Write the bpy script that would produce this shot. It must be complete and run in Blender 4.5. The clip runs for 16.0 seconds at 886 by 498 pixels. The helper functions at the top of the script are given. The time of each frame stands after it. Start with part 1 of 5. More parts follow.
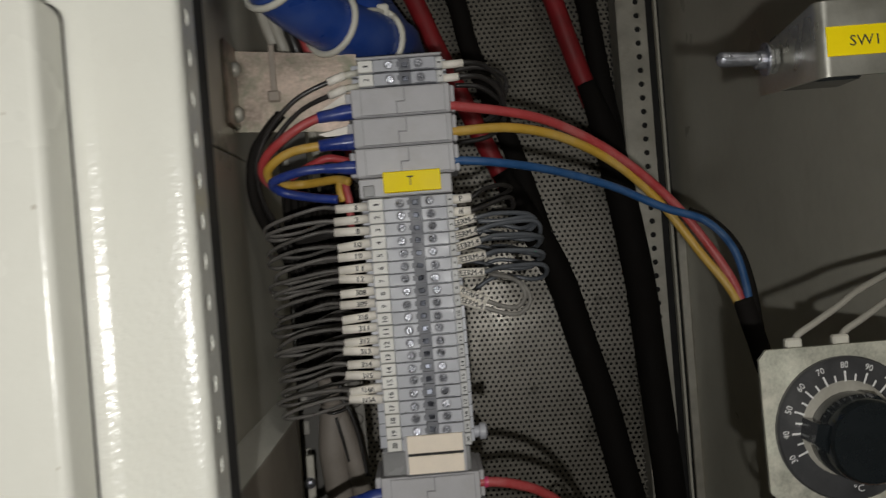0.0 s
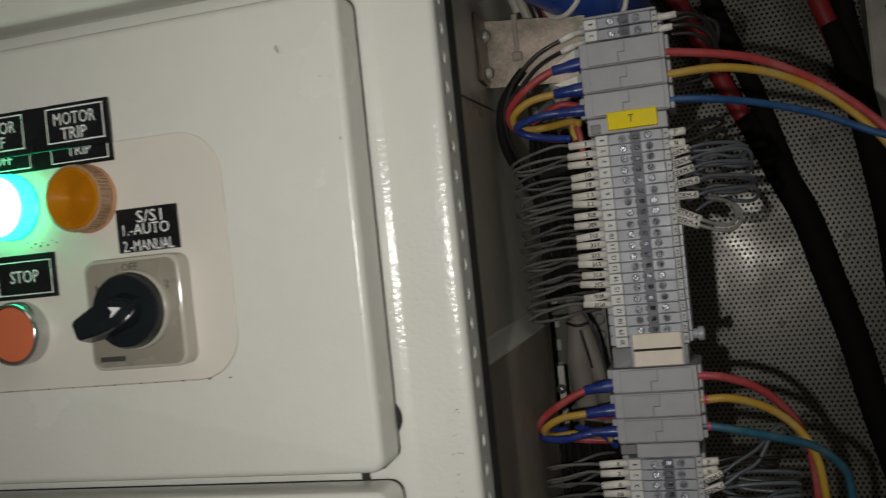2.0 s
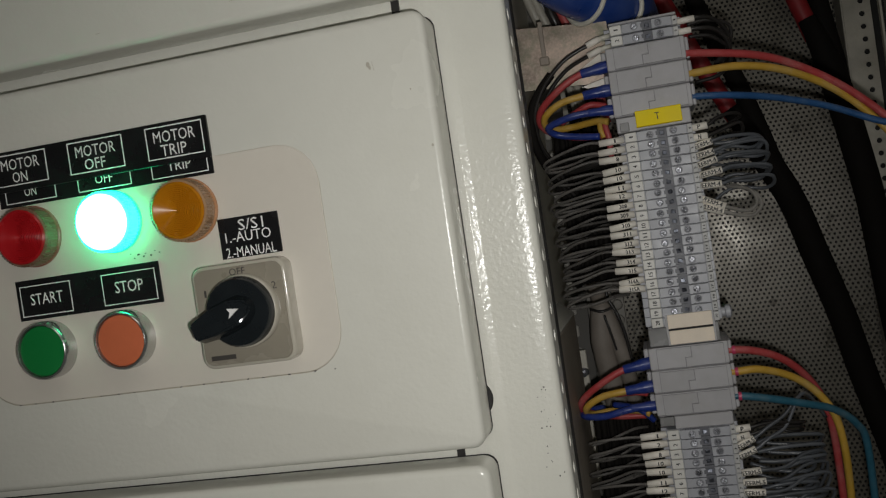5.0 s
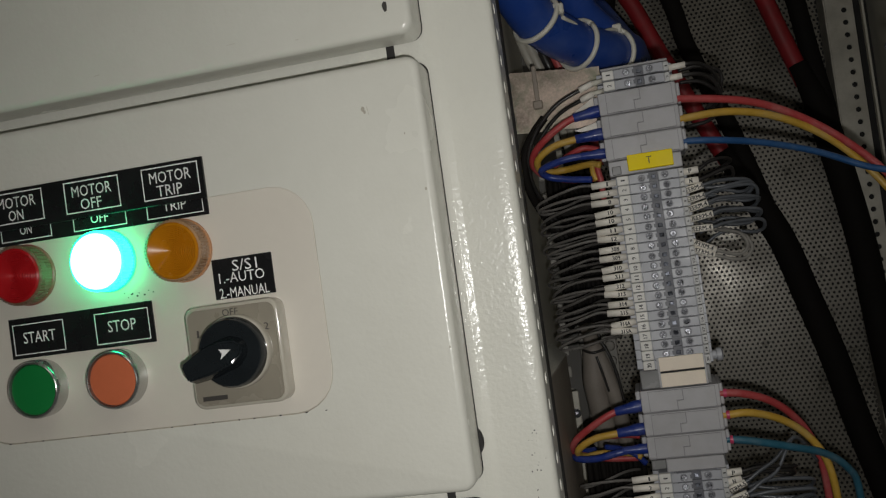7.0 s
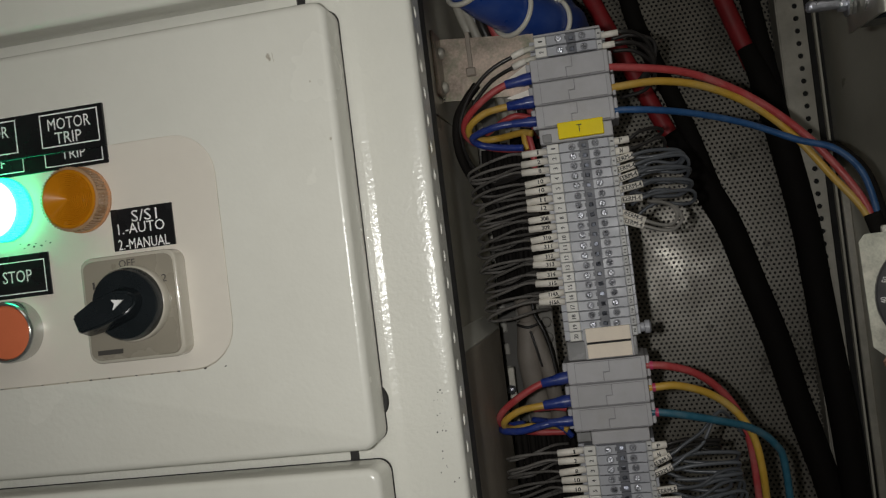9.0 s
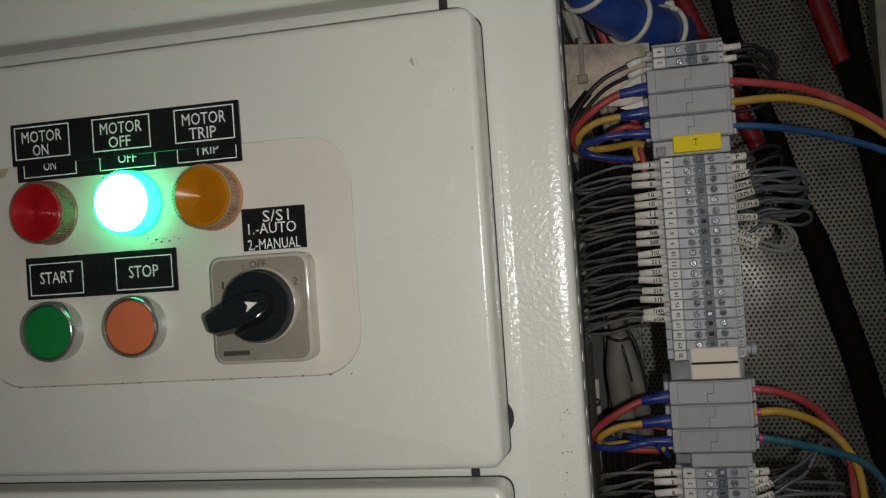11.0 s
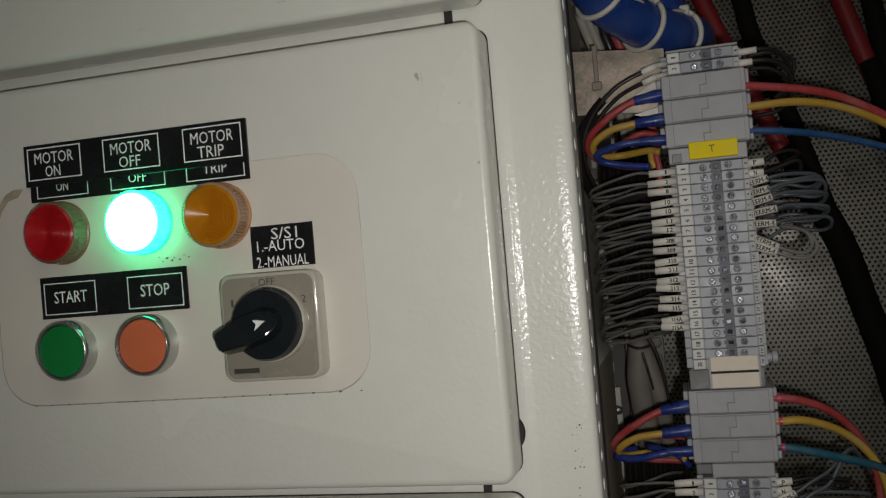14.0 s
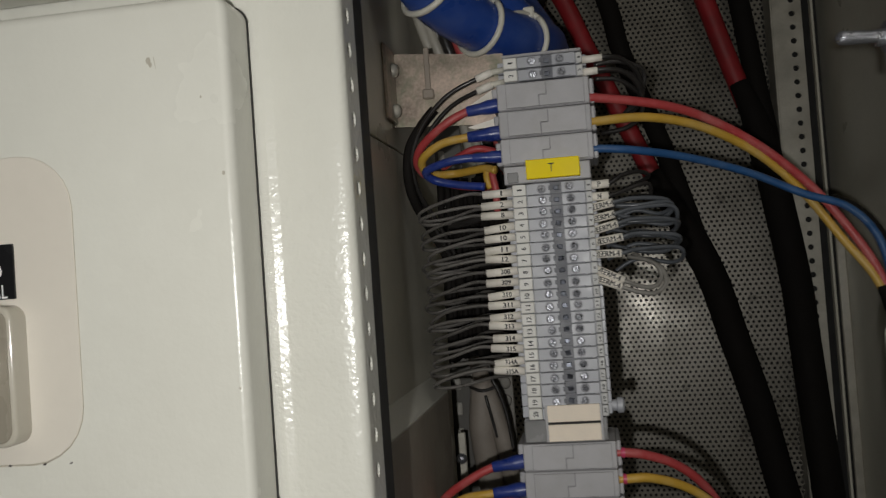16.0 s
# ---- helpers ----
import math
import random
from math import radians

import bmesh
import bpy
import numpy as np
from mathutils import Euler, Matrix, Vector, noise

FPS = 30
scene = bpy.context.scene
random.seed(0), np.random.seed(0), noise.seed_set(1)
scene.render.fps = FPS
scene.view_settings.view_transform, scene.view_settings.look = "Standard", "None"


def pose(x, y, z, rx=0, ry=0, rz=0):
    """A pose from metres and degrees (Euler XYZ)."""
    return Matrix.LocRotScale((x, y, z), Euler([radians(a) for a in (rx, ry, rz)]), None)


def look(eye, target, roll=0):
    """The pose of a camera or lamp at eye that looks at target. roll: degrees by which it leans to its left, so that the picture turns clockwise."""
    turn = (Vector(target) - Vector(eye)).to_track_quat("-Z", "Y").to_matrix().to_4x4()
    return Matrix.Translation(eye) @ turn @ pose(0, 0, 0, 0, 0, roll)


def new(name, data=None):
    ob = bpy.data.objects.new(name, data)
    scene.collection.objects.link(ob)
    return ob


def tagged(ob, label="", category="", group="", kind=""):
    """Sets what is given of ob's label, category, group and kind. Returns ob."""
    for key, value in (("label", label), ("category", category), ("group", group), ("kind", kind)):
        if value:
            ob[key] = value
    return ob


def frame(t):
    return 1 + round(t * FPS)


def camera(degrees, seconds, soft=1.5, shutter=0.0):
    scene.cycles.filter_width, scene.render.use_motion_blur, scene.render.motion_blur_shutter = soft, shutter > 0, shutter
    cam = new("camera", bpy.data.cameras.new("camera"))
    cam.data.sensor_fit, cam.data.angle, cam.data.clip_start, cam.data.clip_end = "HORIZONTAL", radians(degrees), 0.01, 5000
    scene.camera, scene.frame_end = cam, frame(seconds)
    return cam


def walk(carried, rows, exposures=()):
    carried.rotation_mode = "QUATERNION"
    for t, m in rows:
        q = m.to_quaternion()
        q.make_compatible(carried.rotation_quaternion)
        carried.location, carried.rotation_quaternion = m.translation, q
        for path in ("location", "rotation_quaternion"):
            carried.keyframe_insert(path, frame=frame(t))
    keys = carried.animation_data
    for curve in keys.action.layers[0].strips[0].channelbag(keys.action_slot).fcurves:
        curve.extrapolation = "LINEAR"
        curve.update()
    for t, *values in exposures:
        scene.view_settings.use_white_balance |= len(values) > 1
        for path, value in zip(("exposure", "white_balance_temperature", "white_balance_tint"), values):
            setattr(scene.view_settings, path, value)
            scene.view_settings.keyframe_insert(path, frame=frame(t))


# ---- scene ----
cam = camera(51.40, 16.0, soft=1.2, shutter=0.3)
PATH = [
    (0, (0.0100, 0.0210, 1.2990), (0.0530, 2.0210, 1.2930), -4.50),
    (0.2, (0.0187, 0.0401, 1.3031), (0.0870, 2.0395, 1.2942), -5.37),
    (0.5, (0.0110, 0.0290, 1.3070), (0.0690, 2.0290, 1.3050), -5.50),
    (0.7, (0.0264, 0.0110, 1.2996), (-0.0122, 2.0120, 1.2993), -4.67),
    (0.9, (0.0471, -0.0058, 1.2776), (-0.0963, 1.9901, 1.2760), -2.78),
    (1, (0.0510, -0.0250, 1.2670), (-0.1560, 1.9650, 1.2700), -1.90),
    (1.2, (0.0575, -0.0518, 1.2644), (-0.3182, 1.9135, 1.2594), -0.98),
    (1.5, (0.0790, -0.0590, 1.2720), (-0.4440, 1.8710, 1.2560), -2.30),
    (1.8, (0.0632, -0.0677, 1.2697), (-0.4739, 1.8587, 1.2484), -5.01),
    (2, (0.0440, -0.0760, 1.2720), (-0.5090, 1.8460, 1.2540), -5.90),
    (2.2, (0.0166, -0.0881, 1.2668), (-0.5151, 1.8402, 1.2545), -6.76),
    (2.5, (-0.0080, -0.1150, 1.2630), (-0.4870, 1.8270, 1.2250), -6.70),
    (3, (-0.0190, -0.1210, 1.2670), (-0.3820, 1.8450, 1.2210), -6.70),
    (3.5, (-0.0110, -0.1280, 1.2730), (-0.3720, 1.8390, 1.2230), -7.00),
    (3.7, (-0.0180, -0.1290, 1.2750), (-0.4120, 1.8310, 1.2290), -7.60),
    (5.8, (0.0030, -0.1290, 1.2810), (-0.4530, 1.8190, 1.2580), -8.60),
    (6, (0.0040, -0.1330, 1.2840), (-0.4500, 1.8150, 1.2790), -8.70),
    (6.5, (0.0020, -0.1400, 1.2820), (-0.4300, 1.8120, 1.3210), -8.10),
    (7, (-0.0040, -0.1320, 1.2810), (-0.4300, 1.8220, 1.3240), -7.90),
    (7.5, (0.0080, -0.1180, 1.2710), (-0.4210, 1.8350, 1.3060), -7.80),
    (8, (0.0320, -0.1100, 1.2650), (-0.3740, 1.8480, 1.2920), -7.90),
    (8.5, (0.0270, -0.1090, 1.2600), (-0.3510, 1.8540, 1.2860), -7.90),
    (9, (0.0220, -0.1150, 1.2580), (-0.3510, 1.8500, 1.2850), -6.90),
    (9.5, (0.0000, -0.1160, 1.2620), (-0.3760, 1.8480, 1.2840), -6.30),
    (10, (-0.0220, -0.1120, 1.2720), (-0.4010, 1.8520, 1.2910), -4.70),
    (12.5, (-0.0240, -0.1190, 1.2710), (-0.5400, 1.8130, 1.2980), -4.70),
    (13, (-0.0150, -0.1160, 1.2720), (-0.5300, 1.8170, 1.3010), -4.80),
    (13.5, (-0.0200, -0.1130, 1.2710), (-0.5390, 1.8180, 1.3030), -4.90),
    (14, (-0.0140, -0.1100, 1.2770), (-0.5250, 1.8230, 1.3050), -4.80),
    (14.5, (-0.0090, -0.1090, 1.2830), (-0.4710, 1.8360, 1.3240), -4.30),
    (14.7, (0.0085, -0.1043, 1.2792), (-0.4171, 1.8492, 1.3268), -4.37),
    (15, (0.0300, -0.1020, 1.2800), (-0.3480, 1.8620, 1.3160), -4.60),
    (15.5, (0.0300, -0.0890, 1.2780), (-0.3220, 1.8800, 1.3200), -4.90),
    (15.9, (0.0319, -0.0357, 1.2776), (-0.2961, 1.9362, 1.3332), -4.21),
    (16, (0.0230, -0.0170, 1.2780), (-0.2880, 1.9570, 1.3380), -4.10),
]
walk(cam, [(t, look(eye, target, roll)) for t, eye, target, roll in PATH],
     exposures=[(0, 0.58), (0.5, 0.7), (1.0, 0.5), (1.5, 0.25), (2.0, 0.08), (2.5, 0.03), (3.5, -0.05), (6.5, -0.05), (8, 0.0), (8.5, 0.12), (9.0, 0.07), (10, 0.0), (12.5, -0.1), (14.0, -0.12), (15, 0.12), (15.5, 0.25), (16, 0.35)])


# ---- world and lights ----
world = bpy.data.worlds.new("room_dark")
world.use_nodes = True
world.node_tree.nodes["Background"].inputs[0].default_value = (0.9, 0.95, 1.0, 1)
world.node_tree.nodes["Background"].inputs[1].default_value = 0.02
scene.world = world


def lamp(name, kind, place, power, size, colour):
    data = bpy.data.lights.new(name, kind)
    data.energy, data.color = power, colour
    if kind == "SPOT":
        data.shadow_soft_size, data.spot_size, data.spot_blend = size, radians(118), 1.0
    else:
        data.shape, data.size, data.size_y = "RECTANGLE", size, size
    ob = new(name, data)
    ob.matrix_world = place
    return ob


TORCH_W, CEIL_W = 4.2, 4.0
lamp("torch", "SPOT", look((0.001, -0.112, 1.262), (-0.205, 0.85, 1.275)), TORCH_W, 0.004, (0.985, 0.97, 0.935))
lamp("room_light", "AREA", look((0.5, -0.9, 2.65), (0.5, -0.9, 0)), CEIL_W, 0.9, (1.0, 0.95, 0.86))


# ---- materials ----
def mat(name, colour, rough=0.5, metal=0.0, vary=0.12, scale=40.0, bump=0.0, bump_scale=300.0, coat=0.0, dirt=None, dirt_amount=0.0,
        dirt_scale=12.0, spec=0.5, per_piece=0.0, rough_vary=0.1):
    m = bpy.data.materials.new(name)
    m.use_nodes = True
    nt = m.node_tree
    n, l = nt.nodes, nt.links
    b = n["Principled BSDF"]
    b.inputs["Metallic"].default_value = metal
    b.inputs["Specular IOR Level"].default_value = spec
    b.inputs["Coat Weight"].default_value = coat
    b.inputs["Coat Roughness"].default_value = 0.12
    geo = n.new("ShaderNodeNewGeometry")
    big = n.new("ShaderNodeTexNoise")
    big.inputs["Scale"].default_value, big.inputs["Detail"].default_value = scale, 5
    l.new(geo.outputs["Position"], big.inputs["Vector"])
    fine = n.new("ShaderNodeTexNoise")
    fine.inputs["Scale"].default_value, fine.inputs["Detail"].default_value = scale * 14, 3
    l.new(geo.outputs["Position"], fine.inputs["Vector"])
    mix = n.new("ShaderNodeMath")
    mix.operation = "MULTIPLY_ADD"
    l.new(fine.outputs["Fac"], mix.inputs[0])
    mix.inputs[1].default_value = 0.4
    l.new(big.outputs["Fac"], mix.inputs[2])
    rng = n.new("ShaderNodeMapRange")
    rng.inputs[1].default_value, rng.inputs[2].default_value = 0.4, 1.0
    rng.inputs[3].default_value, rng.inputs[4].default_value = 1 - vary, 1 + vary
    l.new(mix.outputs[0], rng.inputs[0])
    value = rng.outputs[0]
    if per_piece:
        info = n.new("ShaderNodeObjectInfo")
        r2 = n.new("ShaderNodeMapRange")
        r2.inputs[3].default_value, r2.inputs[4].default_value = 1 - per_piece, 1 + per_piece
        l.new(info.outputs["Random"], r2.inputs[0])
        mul = n.new("ShaderNodeMath")
        mul.operation = "MULTIPLY"
        l.new(value, mul.inputs[0])
        l.new(r2.outputs[0], mul.inputs[1])
        value = mul.outputs[0]
    col = n.new("ShaderNodeVectorMath")
    col.operation = "SCALE"
    col.inputs[0].default_value = colour
    l.new(value, col.inputs["Scale"])
    out = col.outputs[0]
    if dirt:
        spots = n.new("ShaderNodeTexNoise")
        spots.inputs["Scale"].default_value, spots.inputs["Detail"].default_value = dirt_scale, 8
        spots.inputs["Roughness"].default_value = 0.7
        l.new(geo.outputs["Position"], spots.inputs["Vector"])
        ramp = n.new("ShaderNodeMapRange")
        ramp.interpolation_type = "SMOOTHSTEP"
        ramp.inputs[1].default_value, ramp.inputs[2].default_value = 0.42, 0.74
        ramp.inputs[3].default_value, ramp.inputs[4].default_value = 0.0, dirt_amount
        l.new(spots.outputs["Fac"], ramp.inputs[0])
        mx = n.new("ShaderNodeMix")
        mx.data_type = "RGBA"
        l.new(ramp.outputs[0], mx.inputs["Factor"])
        l.new(out, mx.inputs[6])
        mx.inputs[7].default_value = (*dirt, 1)
        out = mx.outputs[2]
    l.new(out, b.inputs["Base Color"])
    rr = n.new("ShaderNodeMapRange")
    rr.inputs[1].default_value, rr.inputs[2].default_value = 0.3, 0.7
    rr.inputs[3].default_value, rr.inputs[4].default_value = max(0.02, rough - rough_vary), min(1, rough + rough_vary)
    l.new(big.outputs["Fac"], rr.inputs[0])
    l.new(rr.outputs[0], b.inputs["Roughness"])
    if bump:
        bn = n.new("ShaderNodeTexNoise")
        bn.inputs["Scale"].default_value, bn.inputs["Detail"].default_value = bump_scale, 2
        l.new(geo.outputs["Position"], bn.inputs["Vector"])
        bp = n.new("ShaderNodeBump")
        bp.inputs["Strength"].default_value, bp.inputs["Distance"].default_value = bump, 0.001
        l.new(bn.outputs["Fac"], bp.inputs["Height"])
        l.new(bp.outputs[0], b.inputs["Normal"])
    return m


PAINT = mat("powder_coat", (0.66, 0.655, 0.59), 0.21, vary=0.03, scale=9, bump=0.27, bump_scale=420, spec=0.4, dirt=(0.42, 0.39, 0.31), dirt_amount=0.10, dirt_scale=7, rough_vary=0.05)
DOORPAINT = mat("door_powder_coat", (0.66, 0.655, 0.59), 0.22, vary=0.03, scale=9, bump=0.13, bump_scale=400, spec=0.4, dirt=(0.42, 0.39, 0.31), dirt_amount=0.12, dirt_scale=7, rough_vary=0.06)
PATCH = mat("patch_paint", (0.67, 0.628, 0.552), 0.38, vary=0.03, scale=14, bump=0.06, bump_scale=300)
GREYPAINT = mat("grey_paint", (0.63, 0.61, 0.52), 0.36, vary=0.06, scale=10, bump=0.12, bump_scale=350, dirt=(0.36, 0.33, 0.27), dirt_amount=0.25)
WALLMAT = mat("room_wall", (0.55, 0.54, 0.5), 0.8, vary=0.05, scale=3)
FLOORMAT = mat("room_floor", (0.3, 0.3, 0.29), 0.6, vary=0.1, scale=4)
BLACKPLATE = mat("black_plate", (0.012, 0.012, 0.013), 0.28, vary=0.15, scale=60)
WHITEINK = mat("white_ink", (0.78, 0.78, 0.76), 0.6, vary=0.08, scale=300)
BLACKINK = mat("black_ink", (0.03, 0.03, 0.03), 0.6, vary=0.1, scale=300)
GREYINK = mat("grey_ink", (0.05, 0.045, 0.04), 0.6, vary=0.1, scale=300)
SWPLATE = mat("switch_plate", (0.27, 0.245, 0.195), 0.3, vary=0.04, scale=40, bump=0.03, bump_scale=800)
CLEAR = mat("switch_rim", (0.46, 0.43, 0.36), 0.14, vary=0.03, scale=40, coat=0.5)
KNOB = mat("black_knob", (0.012, 0.015, 0.017), 0.13, vary=0.15, scale=80, bump=0.03, bump_scale=600)
CHROME = mat("chrome", (0.52, 0.52, 0.50), 0.20, metal=0.85, vary=0.05, scale=90)
LINKMETAL = mat("tinned_link", (0.22, 0.235, 0.28), 0.34, metal=0.9, vary=0.3, scale=300, bump=0.15, bump_scale=900, per_piece=0.4)
STEEL = mat("nickel_screw", (0.38, 0.39, 0.43), 0.33, metal=0.85, vary=0.3, scale=400, bump=0.3, bump_scale=1200)
GALV = mat("zinc_plate", (0.47, 0.45, 0.39), 0.45, metal=0.35, vary=0.18, scale=60, bump=0.08, bump_scale=500, dirt=(0.34, 0.31, 0.25), dirt_amount=0.6, dirt_scale=45)
DIAL = mat("printed_dial", (0.045, 0.045, 0.047), 0.42, vary=0.2, scale=80, dirt=(0.10, 0.10, 0.095), dirt_amount=0.5, dirt_scale=60)
SHINYZINC = mat("shiny_zinc", (0.55, 0.54, 0.48), 0.34, metal=0.8, vary=0.15, scale=50, bump=0.06, bump_scale=300, dirt=(0.40, 0.40, 0.30), dirt_amount=0.4, dirt_scale=40)
GALVGREEN = mat("passivated_zinc", (0.47, 0.47, 0.39), 0.40, metal=0.2, vary=0.55, scale=55, bump=0.15, bump_scale=500, dirt=(0.74, 0.71, 0.60), dirt_amount=0.95, dirt_scale=60)
PINKZINC = mat("old_zinc", (0.50, 0.40, 0.33), 0.40, metal=0.3, vary=0.6, scale=40, bump=0.2, bump_scale=450, dirt=(0.21, 0.24, 0.16), dirt_amount=1.0, dirt_scale=55)
DULLZINC = mat("dull_zinc", (0.20, 0.19, 0.17), 0.6, metal=0.2, vary=0.2, scale=60, dirt=(0.18, 0.16, 0.13), dirt_amount=0.6, dirt_scale=50)
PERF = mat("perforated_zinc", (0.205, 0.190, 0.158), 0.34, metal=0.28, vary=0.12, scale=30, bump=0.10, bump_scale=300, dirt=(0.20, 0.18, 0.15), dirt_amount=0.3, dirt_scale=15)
TERMGREY = mat("terminal_plastic", (0.43, 0.44, 0.475), 0.42, vary=0.05, scale=120, bump=0.04, bump_scale=900, per_piece=0.05)
# terminal plastic darkened to paint the shade in channels and screw grooves
TERMSHADE = mat("terminal_recess_shade", (0.15, 0.155, 0.175), 0.5, vary=0.1, scale=120)
COVERGREY = mat("cover_plastic", (0.43, 0.425, 0.44), 0.45, vary=0.07, scale=90, bump=0.04, bump_scale=900, per_piece=0.05, dirt=(0.34, 0.32, 0.30), dirt_amount=0.35, dirt_scale=60)
# socket and cover gap tones: plastic darkened, shade put into the colour
SOCKETSHADE = mat("screw_socket_shade", (0.27, 0.275, 0.30), 0.5, vary=0.2, scale=200)
COVERGAPSHADE = mat("cover_gap_shade", (0.27, 0.265, 0.275), 0.6, vary=0.1, scale=90)
CLIPCLEAR = mat("smoky_plastic", (0.25, 0.25, 0.25), 0.25, vary=0.08, scale=90)
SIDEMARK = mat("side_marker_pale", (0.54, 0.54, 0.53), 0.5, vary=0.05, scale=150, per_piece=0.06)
MARKER = mat("marker_white", (0.74, 0.73, 0.69), 0.5, vary=0.05, scale=150, per_piece=0.06)
SLEEVE = mat("sleeve_white", (0.88, 0.84, 0.76), 0.5, vary=0.06, scale=150, per_piece=0.08, dirt=(0.5, 0.42, 0.34), dirt_amount=0.25, dirt_scale=120)
CREAM = mat("cream_card", (0.92, 0.81, 0.67), 0.6, vary=0.06, scale=90, bump=0.05, bump_scale=700)
YELLOWTAPE = mat("yellow_tape", (0.98, 0.76, 0.004), 0.5, vary=0.04, scale=60, spec=0.2)
WBLACK = mat("black_wire", (0.022, 0.020, 0.019), 0.38, spec=0.5, vary=0.2, scale=120, bump=0.05, bump_scale=900, per_piece=0.2)
WGREY = mat("grey_wire", (0.088, 0.096, 0.108), 0.36, spec=0.6, vary=0.15, scale=120, per_piece=0.2)
WCTRL = mat("control_wire_black", (0.115, 0.108, 0.10), 0.32, vary=0.2, scale=120, per_piece=0.25, spec=0.9)
WRED = mat("red_wire", (0.43, 0.052, 0.055), 0.45, vary=0.12, scale=120, dirt=(0.42, 0.20, 0.19), dirt_amount=0.5, dirt_scale=60)
WYEL = mat("yellow_wire", (0.55, 0.33, 0.045), 0.45, vary=0.12, scale=120, dirt=(0.46, 0.36, 0.18), dirt_amount=0.5, dirt_scale=60)
WBLUE = mat("blue_wire", (0.02, 0.085, 0.23), 0.4, vary=0.2, scale=120, dirt=(0.10, 0.15, 0.22), dirt_amount=0.5, dirt_scale=60)
WCYAN = mat("light_blue_wire", (0.025, 0.12, 0.18), 0.4, vary=0.2, scale=120, dirt=(0.12, 0.15, 0.16), dirt_amount=0.5, dirt_scale=60)
BOOT = mat("blue_boot", (0.012, 0.034, 0.22), 0.34, vary=0.2, scale=120, dirt=(0.13, 0.15, 0.27), dirt_amount=0.5, dirt_scale=70)
PINKBOOT = mat("pink_boot", (0.55, 0.06, 0.14), 0.35, vary=0.1, scale=120)
BLUESLEEVE = mat("blue_sleeve", (0.012, 0.05, 0.26), 0.33, vary=0.15, scale=50, bump=0.08, bump_scale=300, dirt=(0.10, 0.14, 0.25), dirt_amount=0.3, dirt_scale=25)
REDSLEEVE = mat("red_heatshrink", (0.31, 0.016, 0.022), 0.5, vary=0.25, scale=60, dirt=(0.16, 0.03, 0.03), dirt_amount=0.5, dirt_scale=40)
BLACKCABLESHADE = mat("black_cable_and_wire_shadow", (0.010, 0.0085, 0.0075), 0.8, vary=0.2, scale=60, spec=0.15)
TIE = mat("nylon_tie", (0.62, 0.60, 0.52), 0.4, vary=0.06, scale=100)
DULLTIE = mat("dusty_nylon", (0.34, 0.29, 0.24), 0.55, vary=0.15, scale=100)
LOOPGREY = mat("dusty_grey_wire", (0.23, 0.22, 0.20), 0.45, vary=0.2, scale=120)
BROWNPAINT = mat("mottled_brown_paint", (0.30, 0.265, 0.215), 0.6, vary=0.15, scale=14, bump=0.1, bump_scale=350, dirt=(0.18, 0.15, 0.12), dirt_amount=0.6, dirt_scale=18)
TAPEGREY = mat("grey_tape", (0.25, 0.22, 0.19), 0.6, vary=0.15, scale=70, bump=0.15, bump_scale=300)
COPPER = mat("pale_copper_wire", (0.42, 0.24, 0.17), 0.4, vary=0.1, scale=100)
# gasket rubber, and the black of added sheets that stand in for shade
RUBBERSHADE = mat("black_gasket_and_shade", (0.014, 0.013, 0.012), 0.7, vary=0.2, scale=60)
WARMGREY = mat("grey_flex", (0.38, 0.36, 0.31), 0.45, vary=0.1, scale=90)


def lens(name, colour, rough, glow=0.0, glow_colour=(0, 0, 0), spec=0.5):
    m = mat(name, colour, rough, vary=0.06, scale=100, spec=spec)
    b = m.node_tree.nodes["Principled BSDF"]
    if glow:
        b.inputs["Emission Color"].default_value = (*glow_colour, 1)
        b.inputs["Emission Strength"].default_value = glow
    return m


REDLENS = lens("red_lens", (0.40, 0.010, 0.014), 0.22, spec=0.4)
AMBERLENS = lens("amber_lens", (0.44, 0.165, 0.006), 0.22, spec=0.12)
GREENLIT = lens("lit_green_lens", (0.5, 0.8, 0.6), 0.3, 14.0, (0.10, 1.0, 0.42))
GREENBTN = lens("green_button", (0.008, 0.20, 0.045), 0.4)
REDBTN = lens("orange_button", (0.62, 0.16, 0.07), 0.4)


# ---- builders ----
def part(name, bm, material, parent=None, label="", smooth=None):
    me = bpy.data.meshes.new(name)
    if isinstance(bm, bmesh.types.BMesh):
        bm.normal_update()
        bm.to_mesh(me)
        bm.free()
    else:
        me.from_pydata(*bm)
        weld = bmesh.new()
        weld.from_mesh(me)
        bmesh.ops.remove_doubles(weld, verts=weld.verts, dist=0.00002)
        bmesh.ops.recalc_face_normals(weld, faces=weld.faces)
        weld.to_mesh(me)
        weld.free()
    if smooth is not None:
        me.shade_smooth() if smooth >= 180 else me.set_sharp_from_angle(angle=radians(smooth))
    me.materials.append(material)
    return hang(name, me, parent, label)


def hang(name, me, parent=None, label=""):
    ob = new(name, me)
    if parent:
        ob.parent = parent
        ob.matrix_parent_inverse = parent_world(parent).inverted()
    if label:
        ob["label"] = label
    return ob


def parent_world(ob):
    m = ob.matrix_parent_inverse @ ob.matrix_basis
    return parent_world(ob.parent) @ m if ob.parent else ob.matrix_basis.copy()


def thing(name, place, label, category, group="", kind=""):
    ob = new(name)
    ob.empty_display_size = 0.01
    ob.location = place
    return tagged(ob, label, category, group, kind)


